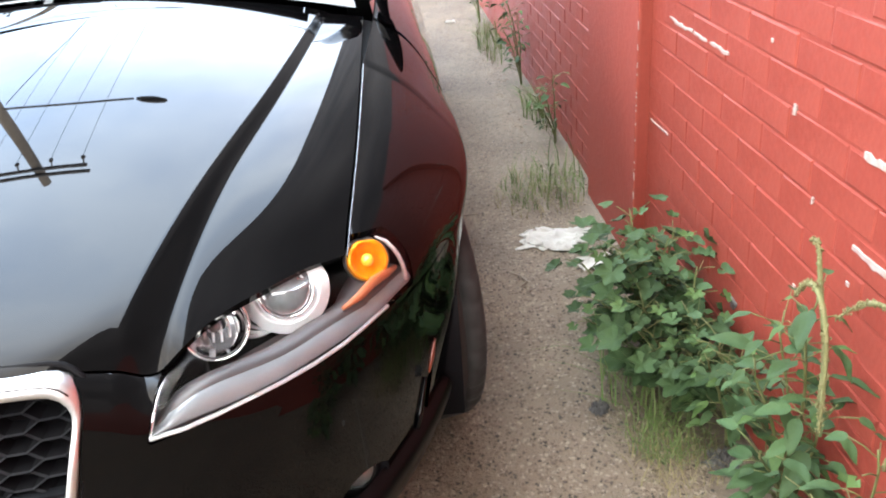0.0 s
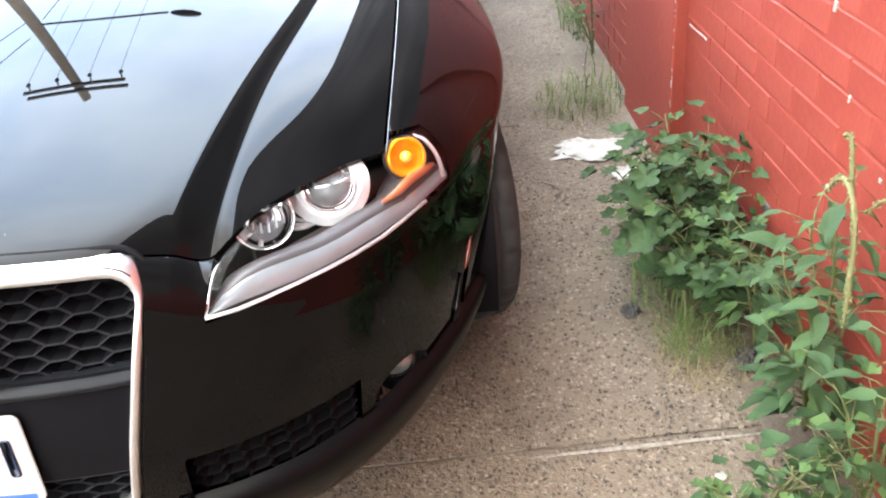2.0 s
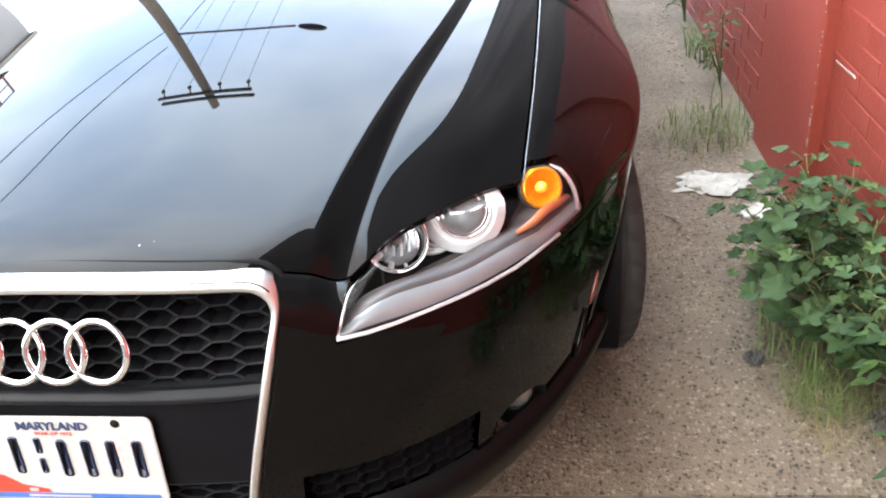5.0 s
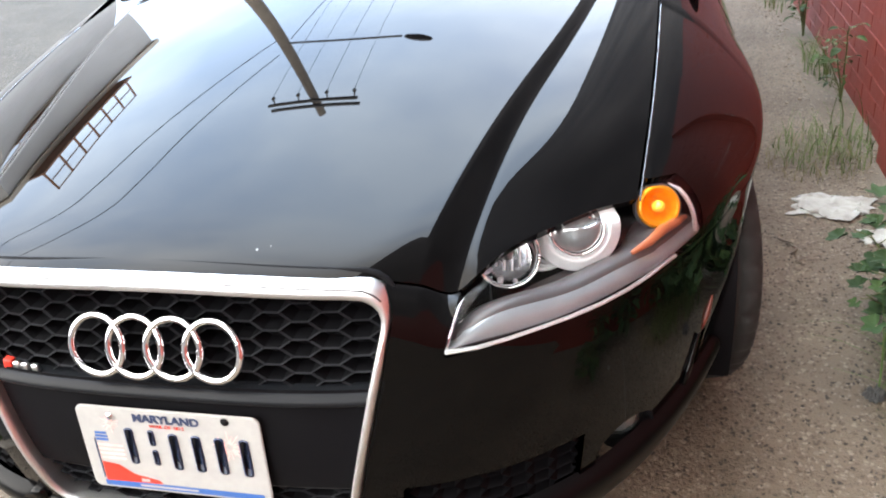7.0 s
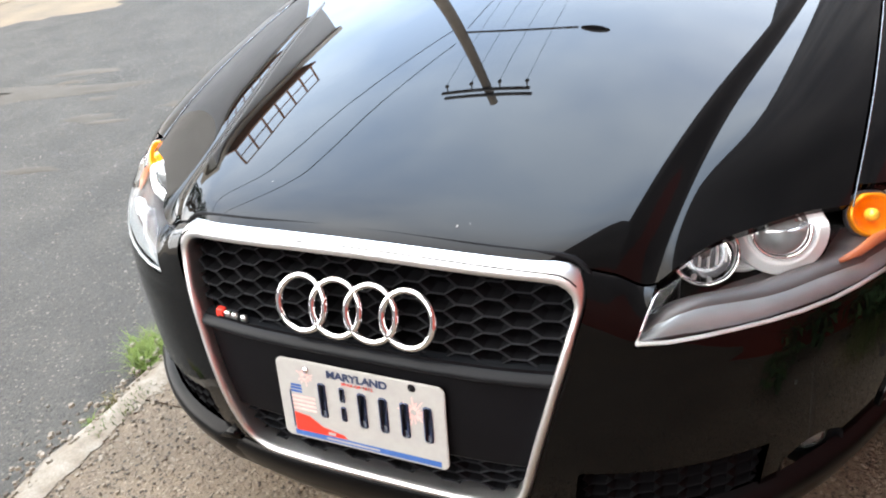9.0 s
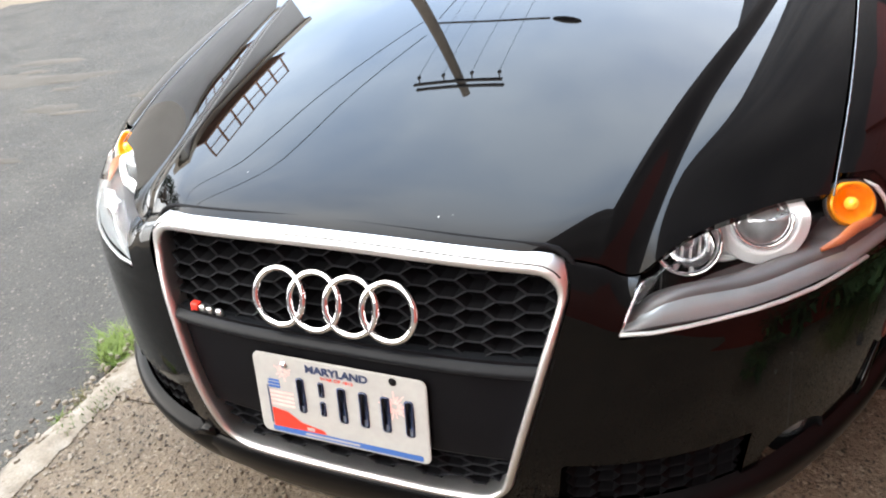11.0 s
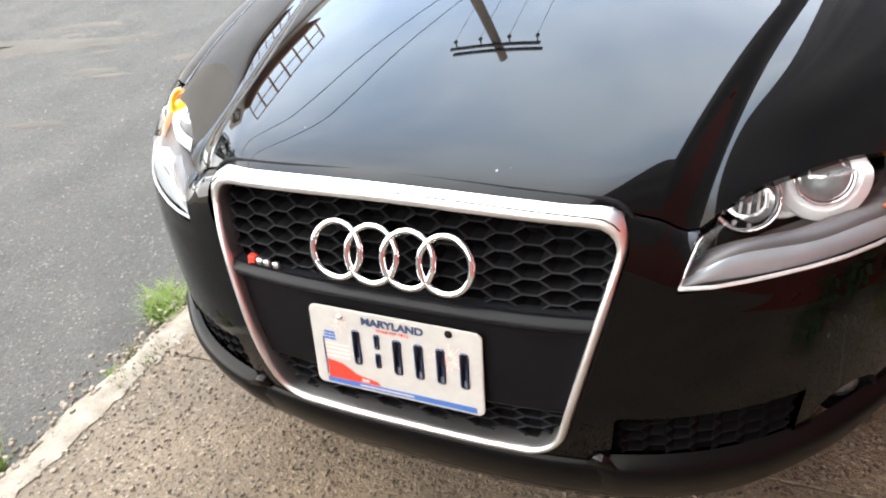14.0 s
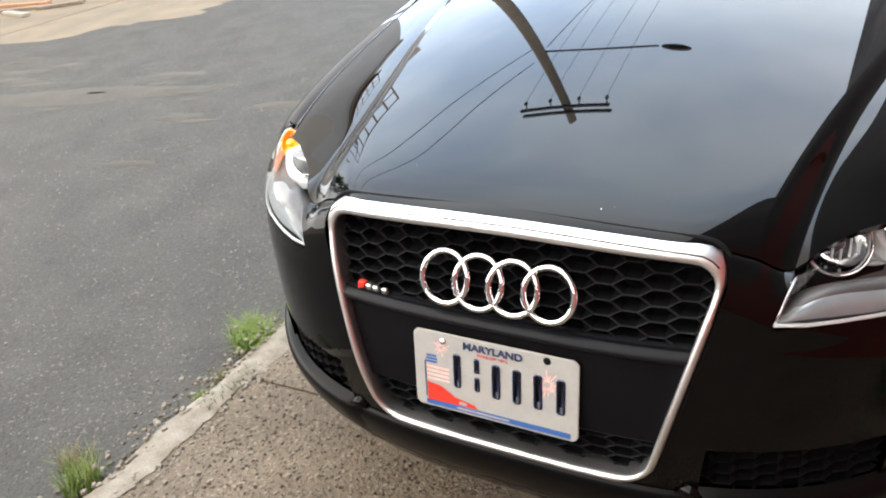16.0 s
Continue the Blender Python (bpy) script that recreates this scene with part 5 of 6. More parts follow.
# ---------------------------------------------------------------- small things on the ground
def crumple(name, cx, cy, rx, ry, h, mat, label, category, seed, turn=0.0, n=30):
    verts, faces = [], []
    for i in range(n + 1):
        for j in range(n + 1):
            u, v = 2 * i / n - 1, 2 * j / n - 1
            r = math.hypot(u, v)
            ragged = 1 - 0.28 * r * r + 0.45 * noise.noise((u * 2 + seed, v * 2, seed)) + 0.1 * noise.noise((u * 7, v * 7, seed))
            x, y = rx * u * ragged, ry * v * ragged
            z = h * (0.45 * abs(noise.noise((u * 3 + seed, v * 3, 1))) + 0.5 * abs(noise.noise((u * 6.5, v * 5 + seed, 4))) + 0.25 * abs(noise.noise((u * 14, v * 11 + seed, 9))))
            z *= 1 - 0.75 * smooth01((max(abs(u), abs(v)) - 0.6) / 0.4)
            c, s = math.cos(turn), math.sin(turn)
            verts.append((cx + c * x - s * y, cy + s * x + c * y, 0.002 + z))
    for i in range(n):
        for j in range(n):
            a = i * (n + 1) + j
            faces.append((a, a + n + 1, a + n + 2, a + 1))
    ob = mesh_part(name, verts, faces, mat)
    mod = ob.modifiers.new("thickness", "SOLIDIFY")
    mod.thickness = 0.0015
    return tagged(ob, label, category)


crumple("rag", 1.275, 1.70, 0.165, 0.115, 0.038, rag_white, "crumpled soiled white rag on the pavement", "rag", 3, -0.15)
crumple("rag", 1.385, 1.50, 0.085, 0.075, 0.03, rag_white, "smaller crumpled white rag by the weeds", "rag", 9, 0.3)
crumple("dark_rag", 1.20, 0.775, 0.030, 0.028, 0.05, rag_dark, "small dark crumpled scrap on the pavement", "scrap", 5)
crumple("dark_rag", 1.415, 0.545, 0.045, 0.05, 0.06, rag_dark, "dark crumpled cloth by the wall foot", "scrap", 12)
crumple("litter", 1.23, 5.30, 0.05, 0.035, 0.03, rag_white, "small white paper scrap", "litter", 15)
crumple("litter", 1.25, 0.235, 0.014, 0.012, 0.012, rag_white, "tiny pale stone chip", "litter", 18)
for k, (x, y, l, a) in enumerate(((1.12, 1.43, 0.06, 1.2), (1.13, 1.37, 0.05, 0.4), (1.10, 1.48, 0.045, 2.2), (0.98, 1.95, 0.10, 0.1), (-0.55, -0.16, 0.09, 0.9))):
    pts = [(x + l * (t - 0.5) * math.cos(a) + 0.012 * math.sin(t * 5 + k), y + l * (t - 0.5) * math.sin(a), 0.006 + 0.006 * math.sin(t * 3)) for t in steps(0, 1, 6)]
    tagged(mesh_part("twig", *tube(pts, [0.0035, 0.004, 0.0045, 0.004, 0.004, 0.003, 0.002], 5), bark), "short dark twig lying on the pavement", "twig")
for x, y, l, a, mat in ((-9.6, 5.8, 0.9, 20, bark), (-9.3, 5.55, 0.7, -15, pole_mat), (-10.0, 6.1, 1.1, 8, rail_brown), (-9.0, 6.0, 0.6, 35, bark)):
    bm = bmesh.new()
    box(bm, -l / 2, l / 2, -0.05, 0.05, -0.045, -0.005, 0.004)
    bmesh.ops.transform(bm, matrix=pose(x, y, 0, 0, 0, a), verts=bm.verts)
    tagged(part("board", bm, mat, None, "", False), "weathered brown board lying on the far earth", "board", "boards across the road")


# ---------------------------------------------------------------- weeds
def leaf_mesh(name, length, width, lobes, mat, droop=0.25, n=8):
    """A leaf along +x from its stalk, folded at the midrib."""
    verts, faces = [], []
    for i in range(n + 1):
        t = i / n
        w = width / 2 * math.sin(math.pi * min(1, t * 0.94 + 0.06) ** 0.75) ** 0.85
        if lobes:
            w *= 1 + 0.38 * math.cos(t * math.pi * 2 * lobes + 0.6)
        x, z = t * length, -droop * length * t * t
        for f in (-1, -0.5, 0, 0.5, 1):
            verts.append((x + (0.12 * length * abs(f) * (0.5 - t) if lobes else 0), f * w, z + abs(f) * w * 0.28 + 0.03 * length * math.sin(t * 9 + f * 3)))
    for i in range(n):
        for k in range(4):
            a = i * 5 + k
            faces.append((a, a + 5, a + 6, a + 1))
    me = bpy.data.meshes.new(name)
    me.from_pydata(verts, [], faces)
    me.materials.append(mat)
    me.polygons.foreach_set("use_smooth", [True] * len(me.polygons))
    return me


def palm_leaf(name, size, mat, lobes=5, cup=0.10, seed=0):
    """A round leaf cut into blunt lobes, its stalk at the notch."""
    rnd = random.Random(seed)
    n = lobes * 4
    verts, faces = [(size * 0.45, 0, -size * cup)], []
    for f in (0.5, 1.0):
        for k in range(n + 1):
            a = radians(-160 + 320 * k / n)
            lobe = 0.5 - 0.5 * math.cos(2 * math.pi * k / 4)
            r = size * 0.55 * (1 - 0.42 * (1 - lobe) * (f ** 2)) * (0.86 + 0.14 * math.cos(a)) * (1 + rnd.uniform(-0.05, 0.05)) * f
            verts.append((size * 0.45 + r * math.cos(a), r * math.sin(a), size * (cup * (2 * f * f - 1) * 0.6 + 0.05 * math.sin(k * 1.9) * f - 0.12 * f * f * max(0, math.cos(a)))))
    m = n + 1
    for k in range(n):
        faces.append((0, 1 + k, 2 + k))
        faces.append((1 + k, 1 + m + k, 2 + m + k, 2 + k))
    me = bpy.data.meshes.new(name)
    me.from_pydata(verts, [], faces)
    me.materials.append(mat)
    me.polygons.foreach_set("use_smooth", [True] * len(me.polygons))
    return me


LOBED = [palm_leaf("leaf", 0.105, foliage, 5, 0.10, 1), palm_leaf("leaf", 0.088, foliage, 5, 0.14, 2), palm_leaf("leaf", 0.072, foliage, 3, 0.08, 3), palm_leaf("leaf", 0.060, foliage_pale, 5, 0.10, 4)]
OVATE = [leaf_mesh("leaf", 0.085, 0.036, 0, foliage), leaf_mesh("leaf", 0.062, 0.028, 0, foliage), leaf_mesh("leaf", 0.048, 0.022, 0, foliage_pale), leaf_mesh("leaf", 0.040, 0.020, 0, foliage)]
SMALL = [leaf_mesh("leaf", 0.05, 0.034, 0, foliage), leaf_mesh("leaf", 0.04, 0.026, 0, foliage_pale)]
ROUND = [palm_leaf("leaf", 0.050, foliage, 1, 0.06, 5), palm_leaf("leaf", 0.040, foliage_pale, 1, 0.06, 6)]


def add_leaf(plant, me, at, yaw, pitch, roll, size):
    ob = new("leaf", me)
    ob.parent = plant
    ob.matrix_basis = Matrix.Translation(at) @ pose(0, 0, 0, 0, 0, yaw) @ pose(0, 0, 0, roll, pitch, 0) @ Matrix.Scale(size, 4)
    return ob


def add_stem(plant, points, r0, r1, mat=None):
    n = len(points)
    return mesh_part("stem", *tube(points, [r0 + (r1 - r0) * k / (n - 1) for k in range(n)], 6), mat or stem_mat, plant)


def weed(base, stems, leaves, kinds, label, category, seed, group="", flat=False):
    """A weed of several stems; stems are tips relative to the base."""
    rnd = random.Random(seed)
    plant = thing("weed", label, category, group)
    plant.location = base
    for tip in stems:
        tip = Vector(tip)
        pts = []
        for t in steps(0, 1, 8):
            p = Vector((tip.x * t**1.3, tip.y * t**1.3, tip.z * (t - 0.18 * t * t) / 0.82))
            pts.append(p + Vector((noise.noise((t * 3, seed, 1)), noise.noise((t * 3, seed, 7)), 0)) * 0.02 * t)
        add_stem(plant, pts, 0.0045, 0.0018)
        count = max(3, round(leaves * tip.length))
        for k in range(count):
            t = 0.15 + 0.85 * (k + rnd.random() * 0.6) / count
            i = min(int(t * 8), 7)
            at = pts[i].lerp(pts[i + 1], t * 8 - i)
            yaw = k * 137.5 + rnd.uniform(-25, 25)
            stalk = 0.035 + 0.03 * rnd.random()
            d = Vector((math.cos(radians(yaw)), math.sin(radians(yaw)), 0.55))
            end = at + d * stalk
            if end.x + base[0] > WALL_X - 0.015:
                yaw = 180 - yaw
                d.x = -d.x
                end = at + d * stalk
            mesh_part("leaf_stalk", *tube([at, at.lerp(end, 0.5) + Vector((0, 0, 0.004)), end], 0.0013, 4), stem_mat, plant)
            add_leaf(plant, rnd.choice(kinds), end, yaw, rnd.uniform(-12, 22) if flat else rnd.uniform(-25, 30), rnd.uniform(-18, 18) if flat else rnd.uniform(-25, 25), (0.65 + 0.55 * rnd.random()) * (1.1 - 0.35 * t))
    return plant


def seed_spike(plant, points, r):
    """A knobbly seed head along a smooth line through points."""
    line = spline(range(len(points)), [tuple(p) for p in points])
    pts = [Vector(line(t)) for t in steps(0, len(points) - 1, 7 * (len(points) - 1))]
    n = len(pts)
    verts, faces = tube(pts, [r * (0.35 + 0.35 * math.sin(math.pi * min(1, 0.2 + 0.8 * k / n))) for k in range(n)], 6)
    rnd = random.Random(n)
    clumps = [(verts, faces)]
    for i in range(n - 1):
        for k in range(7):
            c = pts[i].lerp(pts[i + 1], rnd.random()) + Vector((rnd.uniform(-1, 1), rnd.uniform(-1, 1), rnd.uniform(-1, 1))).normalized() * r * rnd.uniform(0.5, 1.05)
            s = r * rnd.uniform(0.22, 0.42)
            clumps.append(([c + Vector(o) * s for o in ((1, 0, 0), (-1, 0, 0), (0, 1, 0), (0, -1, 0), (0, 0, 1.4), (0, 0, -1.4))],
                           [(0, 2, 4), (2, 1, 4), (1, 3, 4), (3, 0, 4), (2, 0, 5), (1, 2, 5), (3, 1, 5), (0, 3, 5)]))
    return mesh_part("seed_spike", *joined(*clumps), seed_mat, plant, "knobbly yellow-green seed spike")


weed((1.40, 0.98, 0), [(-0.06, 0.06, 0.42), (-0.14, 0.02, 0.34), (-0.18, -0.10, 0.26), (-0.02, -0.12, 0.42), (-0.10, -0.20, 0.30), (-0.16, 0.16, 0.22), (-0.20, -0.02, 0.16), (0.04, 0.0, 0.38), (-0.10, 0.10, 0.30), (-0.12, -0.08, 0.38)], 56, LOBED,
     "bushy green weed with lobed leaves at the wall foot", "weed", 4, "weeds along the wall", flat=True)
weed((1.42, 0.80, 0), [(-0.08, 0.02, 0.28), (-0.02, -0.10, 0.30), (-0.12, -0.08, 0.22), (0.03, 0.05, 0.34), (-0.16, 0.05, 0.16), (-0.04, -0.18, 0.24), (-0.14, -0.02, 0.26)], 56, LOBED,
     "low green weed with lobed leaves against the wall", "weed", 9, "weeds along the wall", flat=True)
weed((1.45, 0.60, 0), [(-0.06, 0.0, 0.26), (-0.02, -0.08, 0.30), (0.02, 0.06, 0.24), (-0.05, -0.03, 0.33)], 60, OVATE, "green weed with pointed leaves against the wall", "weed", 14, "weeds along the wall")
tall = weed((1.455, 0.33, 0), [(-0.04, -0.06, 0.60), (-0.02, 0.07, 0.50), (-0.09, 0.02, 0.44), (0.0, -0.10, 0.42), (-0.10, -0.06, 0.30), (-0.06, 0.10, 0.34)], 50, OVATE,
            "tall pigweed with drooping seed spikes against the wall", "weed", 21, "weeds along the wall")
seed_spike(tall, [(-0.035, -0.10, 0.42), (-0.035, -0.095, 0.52), (-0.035, -0.06, 0.61), (-0.037, -0.035, 0.685), (-0.04, -0.02, 0.690)], 0.0062)
seed_spike(tall, [(-0.055, -0.02, 0.59), (-0.055, -0.05, 0.632), (-0.055, -0.09, 0.63), (-0.055, -0.125, 0.57), (-0.055, -0.14, 0.48), (-0.050, -0.14, 0.40)], 0.0066)
tall = weed((1.47, 0.12, 0), [(-0.04, -0.04, 0.46), (-0.08, 0.04, 0.30), (-0.02, -0.10, 0.40), (-0.10, -0.02, 0.22)], 32, OVATE + ROUND,
            "tall pigweed with an arching seed spike against the wall", "weed", 27, "weeds along the wall")
seed_spike(tall, [(-0.04, -0.06, 0.44), (-0.045, -0.08, 0.56), (-0.05, -0.06, 0.67), (-0.05, 0.0, 0.685), (-0.05, 0.05, 0.655), (-0.05, 0.10, 0.60)], 0.006)
weed((1.28, 0.10, 0), [(-0.08, 0.0, 0.12), (0.05, 0.03, 0.14), (0.0, -0.06, 0.12), (-0.14, -0.02, 0.10), (0.12, -0.02, 0.12), (0.16, 0.06, 0.18)], 70, ROUND + LOBED[2:], "low round-leaved weed on the pavement edge", "weed", 33, "weeds along the wall", flat=True)
weed((1.47, 3.55, 0), [(-0.06, 0.0, 0.50), (-0.02, -0.1, 0.42), (-0.10, 0.08, 0.36), (-0.05, 0.25, 0.45)], 36, SMALL + OVATE[2:], "bushy weed further along the wall", "weed", 41, "weeds along the wall")
weed((1.44, 5.2, 0), [(-0.10, 0.0, 0.55), (-0.04, -0.2, 0.45), (-0.16, 0.2, 0.42), (-0.06, 0.4, 0.5)], 30, SMALL + OVATE[2:], "bushy weed further along the wall", "weed", 47, "weeds along the wall")
weed((1.47, 2.62, 0), [(-0.06, 0.0, 0.28), (-0.02, -0.08, 0.34), (-0.08, 0.06, 0.22)], 40, SMALL + OVATE[2:], "small leafy weed at the wall foot", "weed", 52, "weeds along the wall")


def tuft(cx, cy, spread, height, count, mat, label, seed, z=0.0, wide=0.0032, lean=0.6, stretch=1.0):
    """Grass blades fanning from a small base."""
    rnd = random.Random(seed)
    verts, faces = [], []
    for _ in range(count):
        a, r = rnd.uniform(0, 6.283), spread * math.sqrt(rnd.random())
        bx, by = cx + r * math.cos(a), cy + stretch * r * math.sin(a)
        if bx > WALL_X - 0.02:
            bx = WALL_X - 0.02 - rnd.random() * 0.05
        h, w = height * rnd.uniform(0.4, 1.0), wide * rnd.uniform(0.5, 1.0)
        d, out_by = rnd.uniform(0, 6.283), lean * h * rnd.uniform(0.2, 1.0)
        dx, dy = math.cos(d), math.sin(d)
        if bx + dx * out_by > WALL_X - 0.015:
            dx = -abs(dx)
        base = len(verts)
        for k in range(5):
            t = k / 4
            x, y, zz = bx + dx * out_by * t * t, by + dy * out_by * t * t, z + h * (t - 0.28 * t * t * lean)
            ww = w * (1 - t) ** 0.7
            verts += [(x - dy * ww, y + dx * ww, zz), (x + dy * ww, y - dx * ww, zz)]
        faces += [(base + 2 * k, base + 2 * k + 2, base + 2 * k + 3, base + 2 * k + 1) for k in range(4)]
    return tagged(mesh_part("grass_tuft", verts, faces, mat), label, "grass", "", "stuff")


tuft(1.31, 0.80, 0.10, 0.30, 60, grass_mat, "green grass growing through the weeds", 2, wide=0.0028, lean=1.1, stretch=1.5)
tuft(1.33, 0.64, 0.10, 0.13, 240, grass_mat, "short green grass below the weeds", 3, wide=0.0018, lean=1.3)
tuft(1.32, 0.56, 0.11, 0.10, 150, dry_grass, "dry straw-coloured grass below the weeds", 4, wide=0.0016, lean=1.4)
tuft(1.40, 2.20, 0.10, 0.34, 14, grass_mat, "tall thin grass at the wall foot", 5, wide=0.0035, lean=0.9, stretch=1.6)
tuft(1.32, 2.12, 0.17, 0.16, 200, grass_mat, "thin grass at the wall foot", 6, wide=0.0022, lean=1.2, stretch=1.2)
tuft(1.28, 2.05, 0.18, 0.09, 150, dry_grass, "dry grass at the wall foot", 7, wide=0.0018, lean=1.4)
tuft(1.45, 3.0, 0.06, 0.26, 70, grass_mat, "thin grass at the wall foot", 8, lean=1.0, stretch=4)
tuft(1.42, 4.4, 0.09, 0.30, 120, grass_mat, "thin grass at the wall foot", 9, lean=1.0, stretch=5)
tuft(KERB_X - 0.03, 0.55, 0.07, 0.13, 420, grass_bright, "bright green grass tuft in the gutter by the kerb", 10, ROAD_Z, 0.0022, 1.1)
tuft(KERB_X - 0.11, 0.60, 0.06, 0.10, 220, grass_bright, "bright green grass tuft in the gutter by the kerb", 11, ROAD_Z, 0.0022, 1.1)
tuft(KERB_X - 0.01, 0.36, 0.03, 0.06, 90, dry_grass, "small dry grass tuft by the kerb", 12, ROAD_Z, 0.002, 1.1)
tuft(KERB_X - 0.01, 0.28, 0.025, 0.05, 90, grass_bright, "small grass tuft by the kerb", 13, ROAD_Z, 0.002, 1.1)
tuft(KERB_X - 0.06, -0.12, 0.05, 0.12, 180, grass_bright, "grass tuft in the gutter by the kerb", 14, ROAD_Z, 0.0025, 0.8)
tuft(KERB_X - 0.16, -0.06, 0.05, 0.09, 90, dry_grass, "dry grass tuft in the gutter by the kerb", 15, ROAD_Z, 0.002, 0.9)
tuft(KERB_X + 0.09, 0.30, 0.04, 0.022, 160, grass_mat, "short moss and grass in a kerb crack", 16, 0.0, 0.002, stretch=3.0)

# ---------------------------------------------------------------- street: what the bonnet mirrors
utility_pole = thing("utility_pole", "leaning wooden utility pole with crossarm and street lamp", "utility pole")
P0, P1 = Vector((-7.55, 11.2, 0.0)), Vector((-4.8, 11.2, 11.6))
shaft = lambda z: P0.lerp(P1, z / P1.z)
mesh_part("pole", *tube([shaft(z) for z in steps(0, 11.6, 8)], [0.18 - 0.008 * k for k in range(9)], 16), pole_mat, utility_pole)
for dz, l in ((0.15, 1.34), (0.40, 1.34)):
    c = shaft(11.2 - dz)
    bm = bmesh.new()
    box(bm, c.x - l, c.x + l, c.y - 0.20, c.y - 0.11, c.z - 0.04, c.z + 0.04, 0.01)
    part("crossarm", bm, steel_dark, utility_pole, "dark timber crossarm")
pins = []
for x in (-1.2, -0.45, 0.4, 1.2):
    c = shaft(11.05)
    pins.append(Vector((c.x + x, c.y - 0.15, c.z - 0.62)))
    mesh_part("insulator", *moved(lathe([(0.02, 0.34), (0.02, 0.12), (0.05, 0.10), (0.06, 0.04), (0.04, 0.0), (0.0001, -0.02)], 12, "z"), Matrix.Translation(pins[-1])), steel_dark, utility_pole)
joint = shaft(8.3)
tip = Vector((-2.55, 11.3, 8.65))
arm = mesh_part("lamp_arm", *tube([joint.lerp(tip, t) + Vector((0, 0, 0.12 * math.sin(math.pi * t))) for t in steps(0, 1, 12)], 0.032, 8), steel_dark, utility_pole)
mesh_part("lamp_head", *moved(lathe([(0.0001, -0.5), (0.10, -0.42), (0.16, -0.2), (0.17, 0.05), (0.12, 0.3), (0.06, 0.42)], 20, "x"), Matrix.Translation(tip + Vector((0.4, 0, 0.05))) @ pose(0, 0, 0, 0, -8, 0) @ Matrix.Scale(-1, 4, (1, 0, 0)) @ Matrix.Diagonal((0.8, 0.8, 0.40, 1))), steel_dark, arm, "cobra street lamp head")


def cable(a, b, sag, r, label):
    a, b = Vector(a), Vector(b)
    return tagged(mesh_part("cable", *tube([a.lerp(b, t) - Vector((0, 0, sag * 4 * t * (1 - t))) for t in steps(0, 1, 24)], r, 6), wire_mat), label, "cable", "cables on the pole")


for k, p in enumerate(pins):
    cable(p, p + Vector((-2, 34, 0.5)), 0.8, 0.007, "thin overhead cable from the crossarm")
cable(joint + Vector((-0.1, -0.2, -0.3)), (-10.6, -2.8, 6.7), 0.2, 0.014, "thick black cable across the street")
cable(joint + Vector((-0.1, -0.2, 0.3)), (-9.0, -3.5, 7.1), 0.2, 0.014, "thick black cable across the street")
cable(joint + Vector((0.1, 0.2, 0.0)), (-2.5, 40, 9.0), 0.9, 0.013, "thick black cable along the street")

# house across the road, with a railed roof deck
house = thing("house", "plain grey rendered house with a flat roof and railed deck", "house")
HX, HY0, HY1, HZ = -11.0, 7.3, 13.8, 7.7


def house_box(name, x0, x1, y0, y1, z0, z1, mat, label="", parent=None, bevel=0.0):
    bm = bmesh.new()
    box(bm, x0, x1, y0, y1, z0, z1, bevel)
    return part(name, bm, mat, parent or house, label, False)


body = house_box("wall", HX - 7, HX, HY0, HY1, -0.1, HZ - 0.25, siding)
house_box("coping", HX - 7.1, HX + 0.12, HY0 - 0.12, HY1 + 0.12, HZ - 0.25, HZ, coping_mat, "pale flat coping")
rail = new("railing")
rail.parent = house
for y in steps(8.0, 11.6, 6):
    house_box("post", HX + 0.42, HX + 0.46, y - 0.022, y + 0.022, HZ, HZ + 1.15, rail_brown, "", rail)
for z in (0.12, 0.62, 1.12):
    house_box("bar", HX + 0.42, HX + 0.46, 8.0, 11.6, HZ + z - 0.018, HZ + z + 0.018, rail_brown, "", rail)
house_box("deck", HX - 0.2, HX + 0.6, 7.9, 11.7, HZ + 0.0, HZ + 0.08, rail_brown)


def tree(x, y, height, spread, seed, label):
    rnd = random.Random(seed)
    plant = thing("tree", label, "tree")
    plant.location = (x, y, -0.05)
    top = height * 0.45
    mesh_part("trunk", *tube([(0.1 * math.sin(k), 0.08 * math.cos(k * 1.3), top * k / 6) for k in range(7)], [0.24 - 0.018 * k for k in range(7)], 10), bark, plant)
    centers = []
    for k in range(9):
        a = k * 2.4
        e = Vector((spread * (0.35 + 0.5 * rnd.random()) * math.cos(a), spread * (0.35 + 0.5 * rnd.random()) * math.sin(a), top + (height - top) * (0.15 + 0.75 * rnd.random())))
        mesh_part("limb", *tube([(0.05, 0.0, top * 0.9), tuple(e * 0.5 + Vector((0, 0, top * 0.45))), tuple(e)], [0.10, 0.06, 0.02], 6), bark, plant)
        centers.append(e)
    verts, faces = [], []
    for c in centers:
        for _ in range(260):
            p = c + Vector((rnd.gauss(0, 1), rnd.gauss(0, 1), rnd.gauss(0, 0.8))) * spread * 0.22
            n = Vector((rnd.uniform(-1, 1), rnd.uniform(-1, 1), rnd.uniform(0, 1))).normalized()
            u = n.orthogonal().normalized() * 0.16
            v = n.cross(u) * 0.7
            b = len(verts)
            verts += [p - u, p + v * 0.6, p + u, p - v * 0.6]
            faces.append((b, b + 1, b + 2, b + 3))
    mesh_part("crown", verts, faces, foliage, plant)
    return plant


tree(-12.0, 2.6, 7.0, 2.4, 3, "broad leafy tree across the road")

# ---------------------------------------------------------------- bricks of the wall
COURSE, STEP = 0.0677, 0.2083


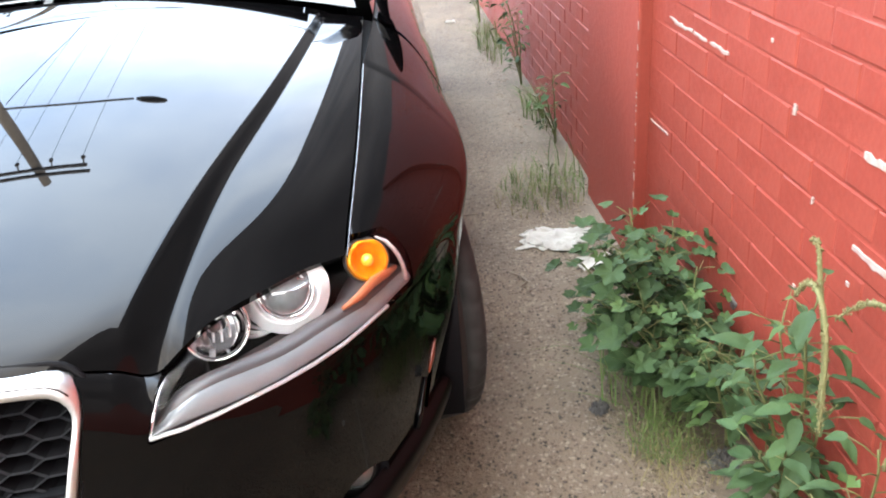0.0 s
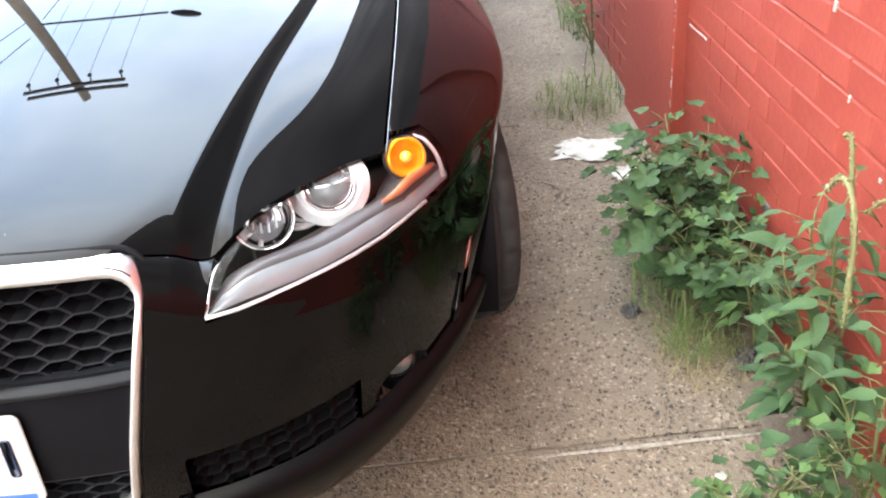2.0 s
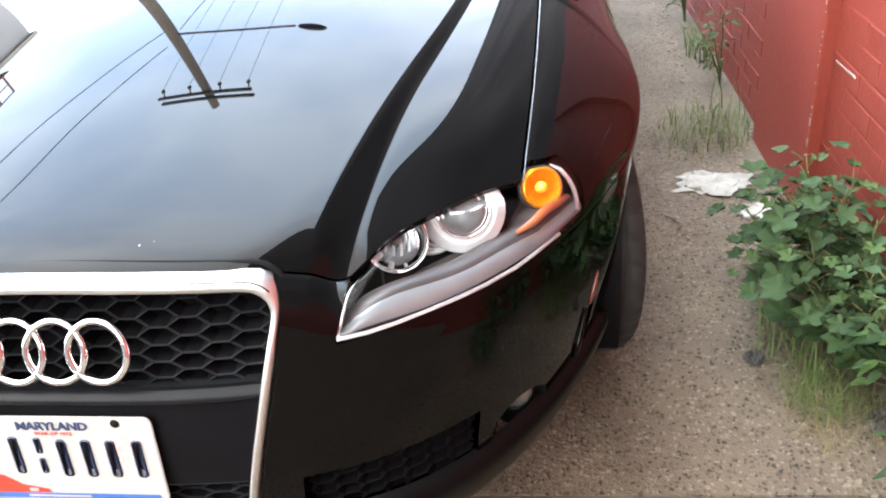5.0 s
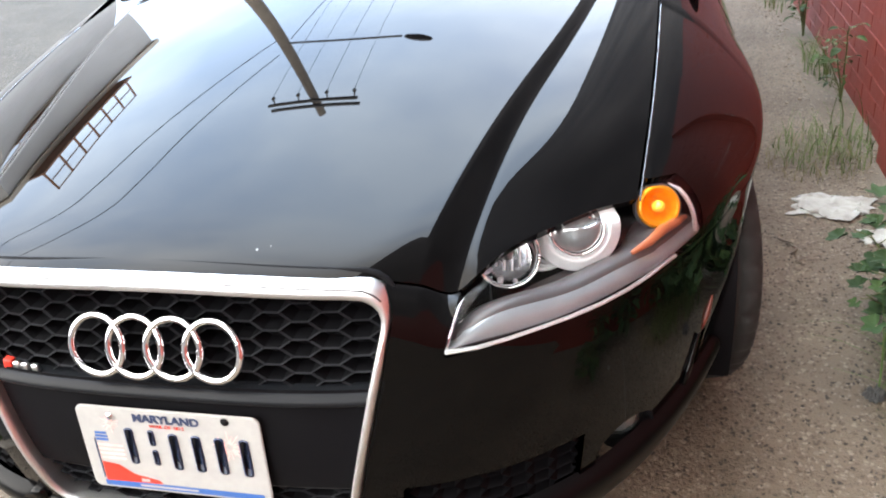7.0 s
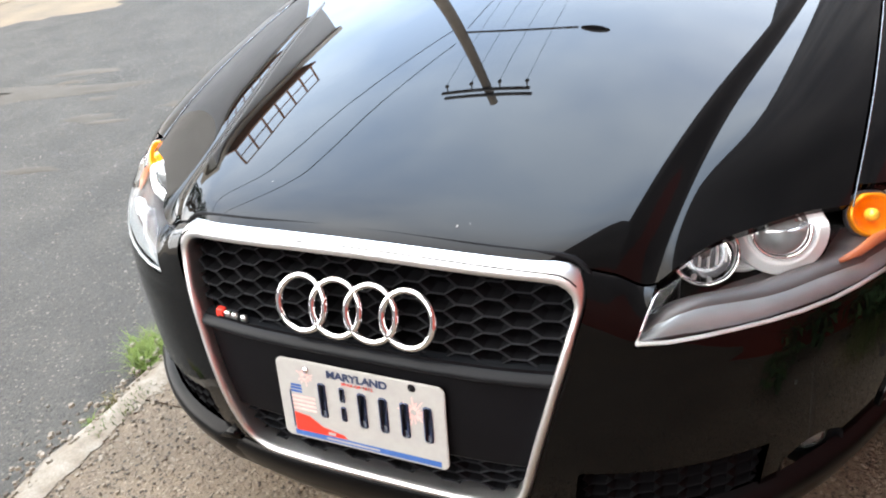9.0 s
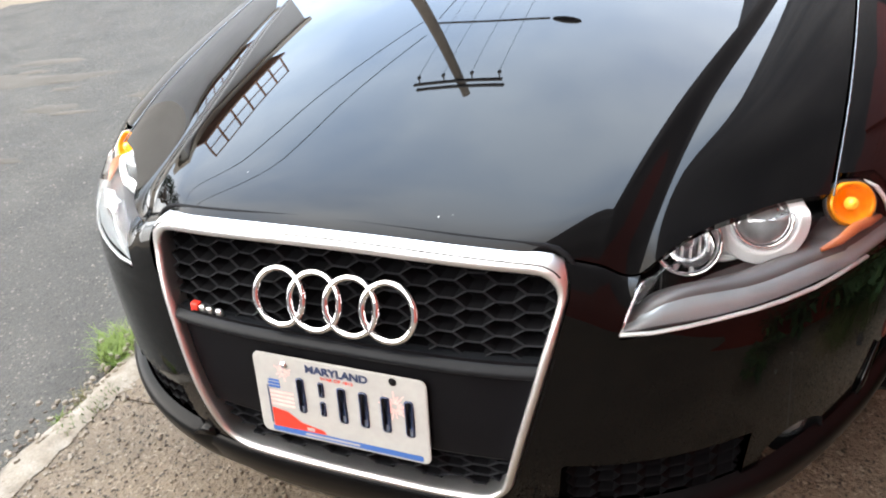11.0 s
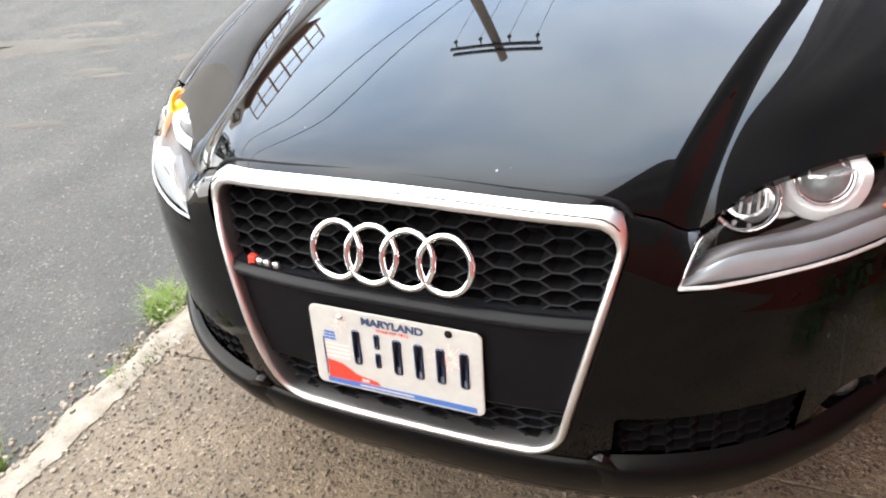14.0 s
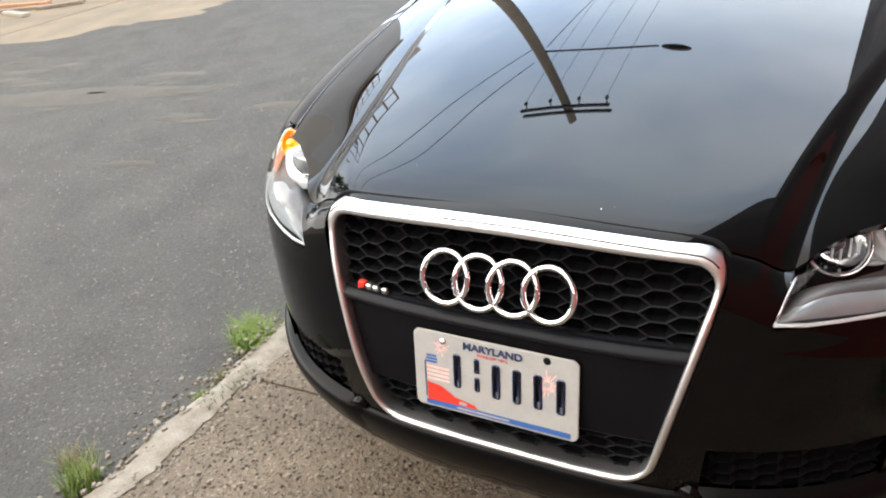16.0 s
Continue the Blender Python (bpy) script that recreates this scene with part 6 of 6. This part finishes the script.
def brick_mesh(length, seed):
    rnd = random.Random(seed)
    me = bpy.data.meshes.new("brick")
    l, h, d, b = length / 2, (COURSE - 0.003) / 2, 0.011, 0.0045
    j = lambda: rnd.uniform(-0.0012, 0.0012)
    front = [(-d + j(), -l + b + j(), -h + b + j()), (-d + j(), l - b + j(), -h + b + j()), (-d + j(), l - b + j(), h - b + j()), (-d + j(), -l + b + j(), h - b + j())]
    back_ring = [(0, -l, -h), (0, l, -h), (0, l, h), (0, -l, h)]
    mid = [(-d + 0.0014, y, z) for _, y, z in back_ring]
    verts = front + mid + back_ring
    faces = [(3, 2, 1, 0)]
    for base in (0, 4):
        for k in range(4):
            m = (k + 1) % 4
            faces.append((base + k, base + m, base + 4 + m, base + 4 + k))
    me.from_pydata(verts, [], faces)
    me.materials.append(red_brick)
    return me


BRICKS = [brick_mesh(STEP - 0.003, k) for k in range(6)]
rnd = random.Random(12)
rest_v, rest_f = [], []
near = 0
for c in range(int(BRICK_TOP / COURSE)):
    z = COURSE * (c + 0.5) - 0.012
    for k in range(-14, 46):
        y = k * STEP + (STEP / 2 if c % 2 else 0)
        if 1.46 - STEP / 2 < y < 2.05 + STEP / 2:
            continue
        x = WALL_X + 0.0124 + rnd.uniform(-0.0010, 0.0006)
        if z < 1.02 and -0.05 < y < 4.2 and near < 300:
            near += 1
            ob = new("brick", rnd.choice(BRICKS))
            ob.parent = wall
            ob.location = (x, y, z)
        else:
            me = rnd.choice(BRICKS)
            base = len(rest_v)
            rest_v += [(x + v.co.x, y + v.co.y, z + v.co.z) for v in me.vertices]
            rest_f += [tuple(i + base for i in p.vertices) for p in me.polygons]
tagged(mesh_part("bricks", rest_v, rest_f, red_brick, wall, "", False), kind="stuff")
# bare mortar where the paint has come off
for y0, y1, z, h in ((0.92, 1.03, 0.822, 0.010), (1.05, 1.13, 0.822, 0.010), (1.14, 1.31, 0.822, 0.009), (0.24, 0.37, 0.800, 0.016), (0.20, 0.36, 0.640, 0.013), (1.28, 1.43, 0.508, 0.008), (0.60, 0.612, 0.80, 0.026), (0.72, 0.73, 0.90, 0.010),
                     (0.50, 0.506, 0.66, 0.014), (0.83, 0.84, 0.96, 0.012), (0.52, 0.53, 0.47, 0.010), (0.35, 0.36, 0.57, 0.012)):
    bm = bmesh.new()
    box(bm, WALL_X - 0.002, WALL_X + 0.004, y0, y1, z - h * 0.4, z + h * 0.4, 0.0015)
    bmesh.ops.subdivide_edges(bm, edges=[e for e in bm.edges if abs(e.verts[0].co.y - e.verts[1].co.y) > 0.03], cuts=9)
    for v in bm.verts:
        v.co.z += 0.005 * noise.noise((v.co.y * 45, z * 9, 0)) + (v.co.z - z) * 0.8 * noise.noise((v.co.y * 60, z * 9, 4))
    part("mortar_chip", bm, mortar_white, wall, "bare white mortar chip", False)
z = 0.10
while z < 1.05:
    l = rnd.choice((0.004, 0.006, 0.009, 0.016, 0.024))
    if noise.noise((z * 14, 2, 0)) > -0.2:
        bm = bmesh.new()
        box(bm, 1.4768, 1.4795, 1.4555 + rnd.uniform(0, 0.002), 1.4615, z, z + l, 0.0008, pose(0, 0, 0, rnd.uniform(-14, 14)))
        part("paint_chip", bm, mortar_white, wall, "bare chipped edge of the pilaster", False)
    z += l + rnd.uniform(0.006, 0.05)
blotch_verts = [(WALL_X - 0.0025, 0.78 + 0.016 * math.cos(a) * (1 + 0.4 * math.sin(3 * a)), 0.27 + 0.018 * math.sin(a) * (1 + 0.3 * math.cos(2 * a))) for a in steps(0, 6.0, 20)]
mesh_part("dark_blotch", blotch_verts + [(x + 0.004, y, z) for x, y, z in blotch_verts], [tuple(range(21))[::-1]] + [(k, k + 1, k + 22, k + 21) for k in range(20)], rag_dark, wall, "dark smudge on the red paint")
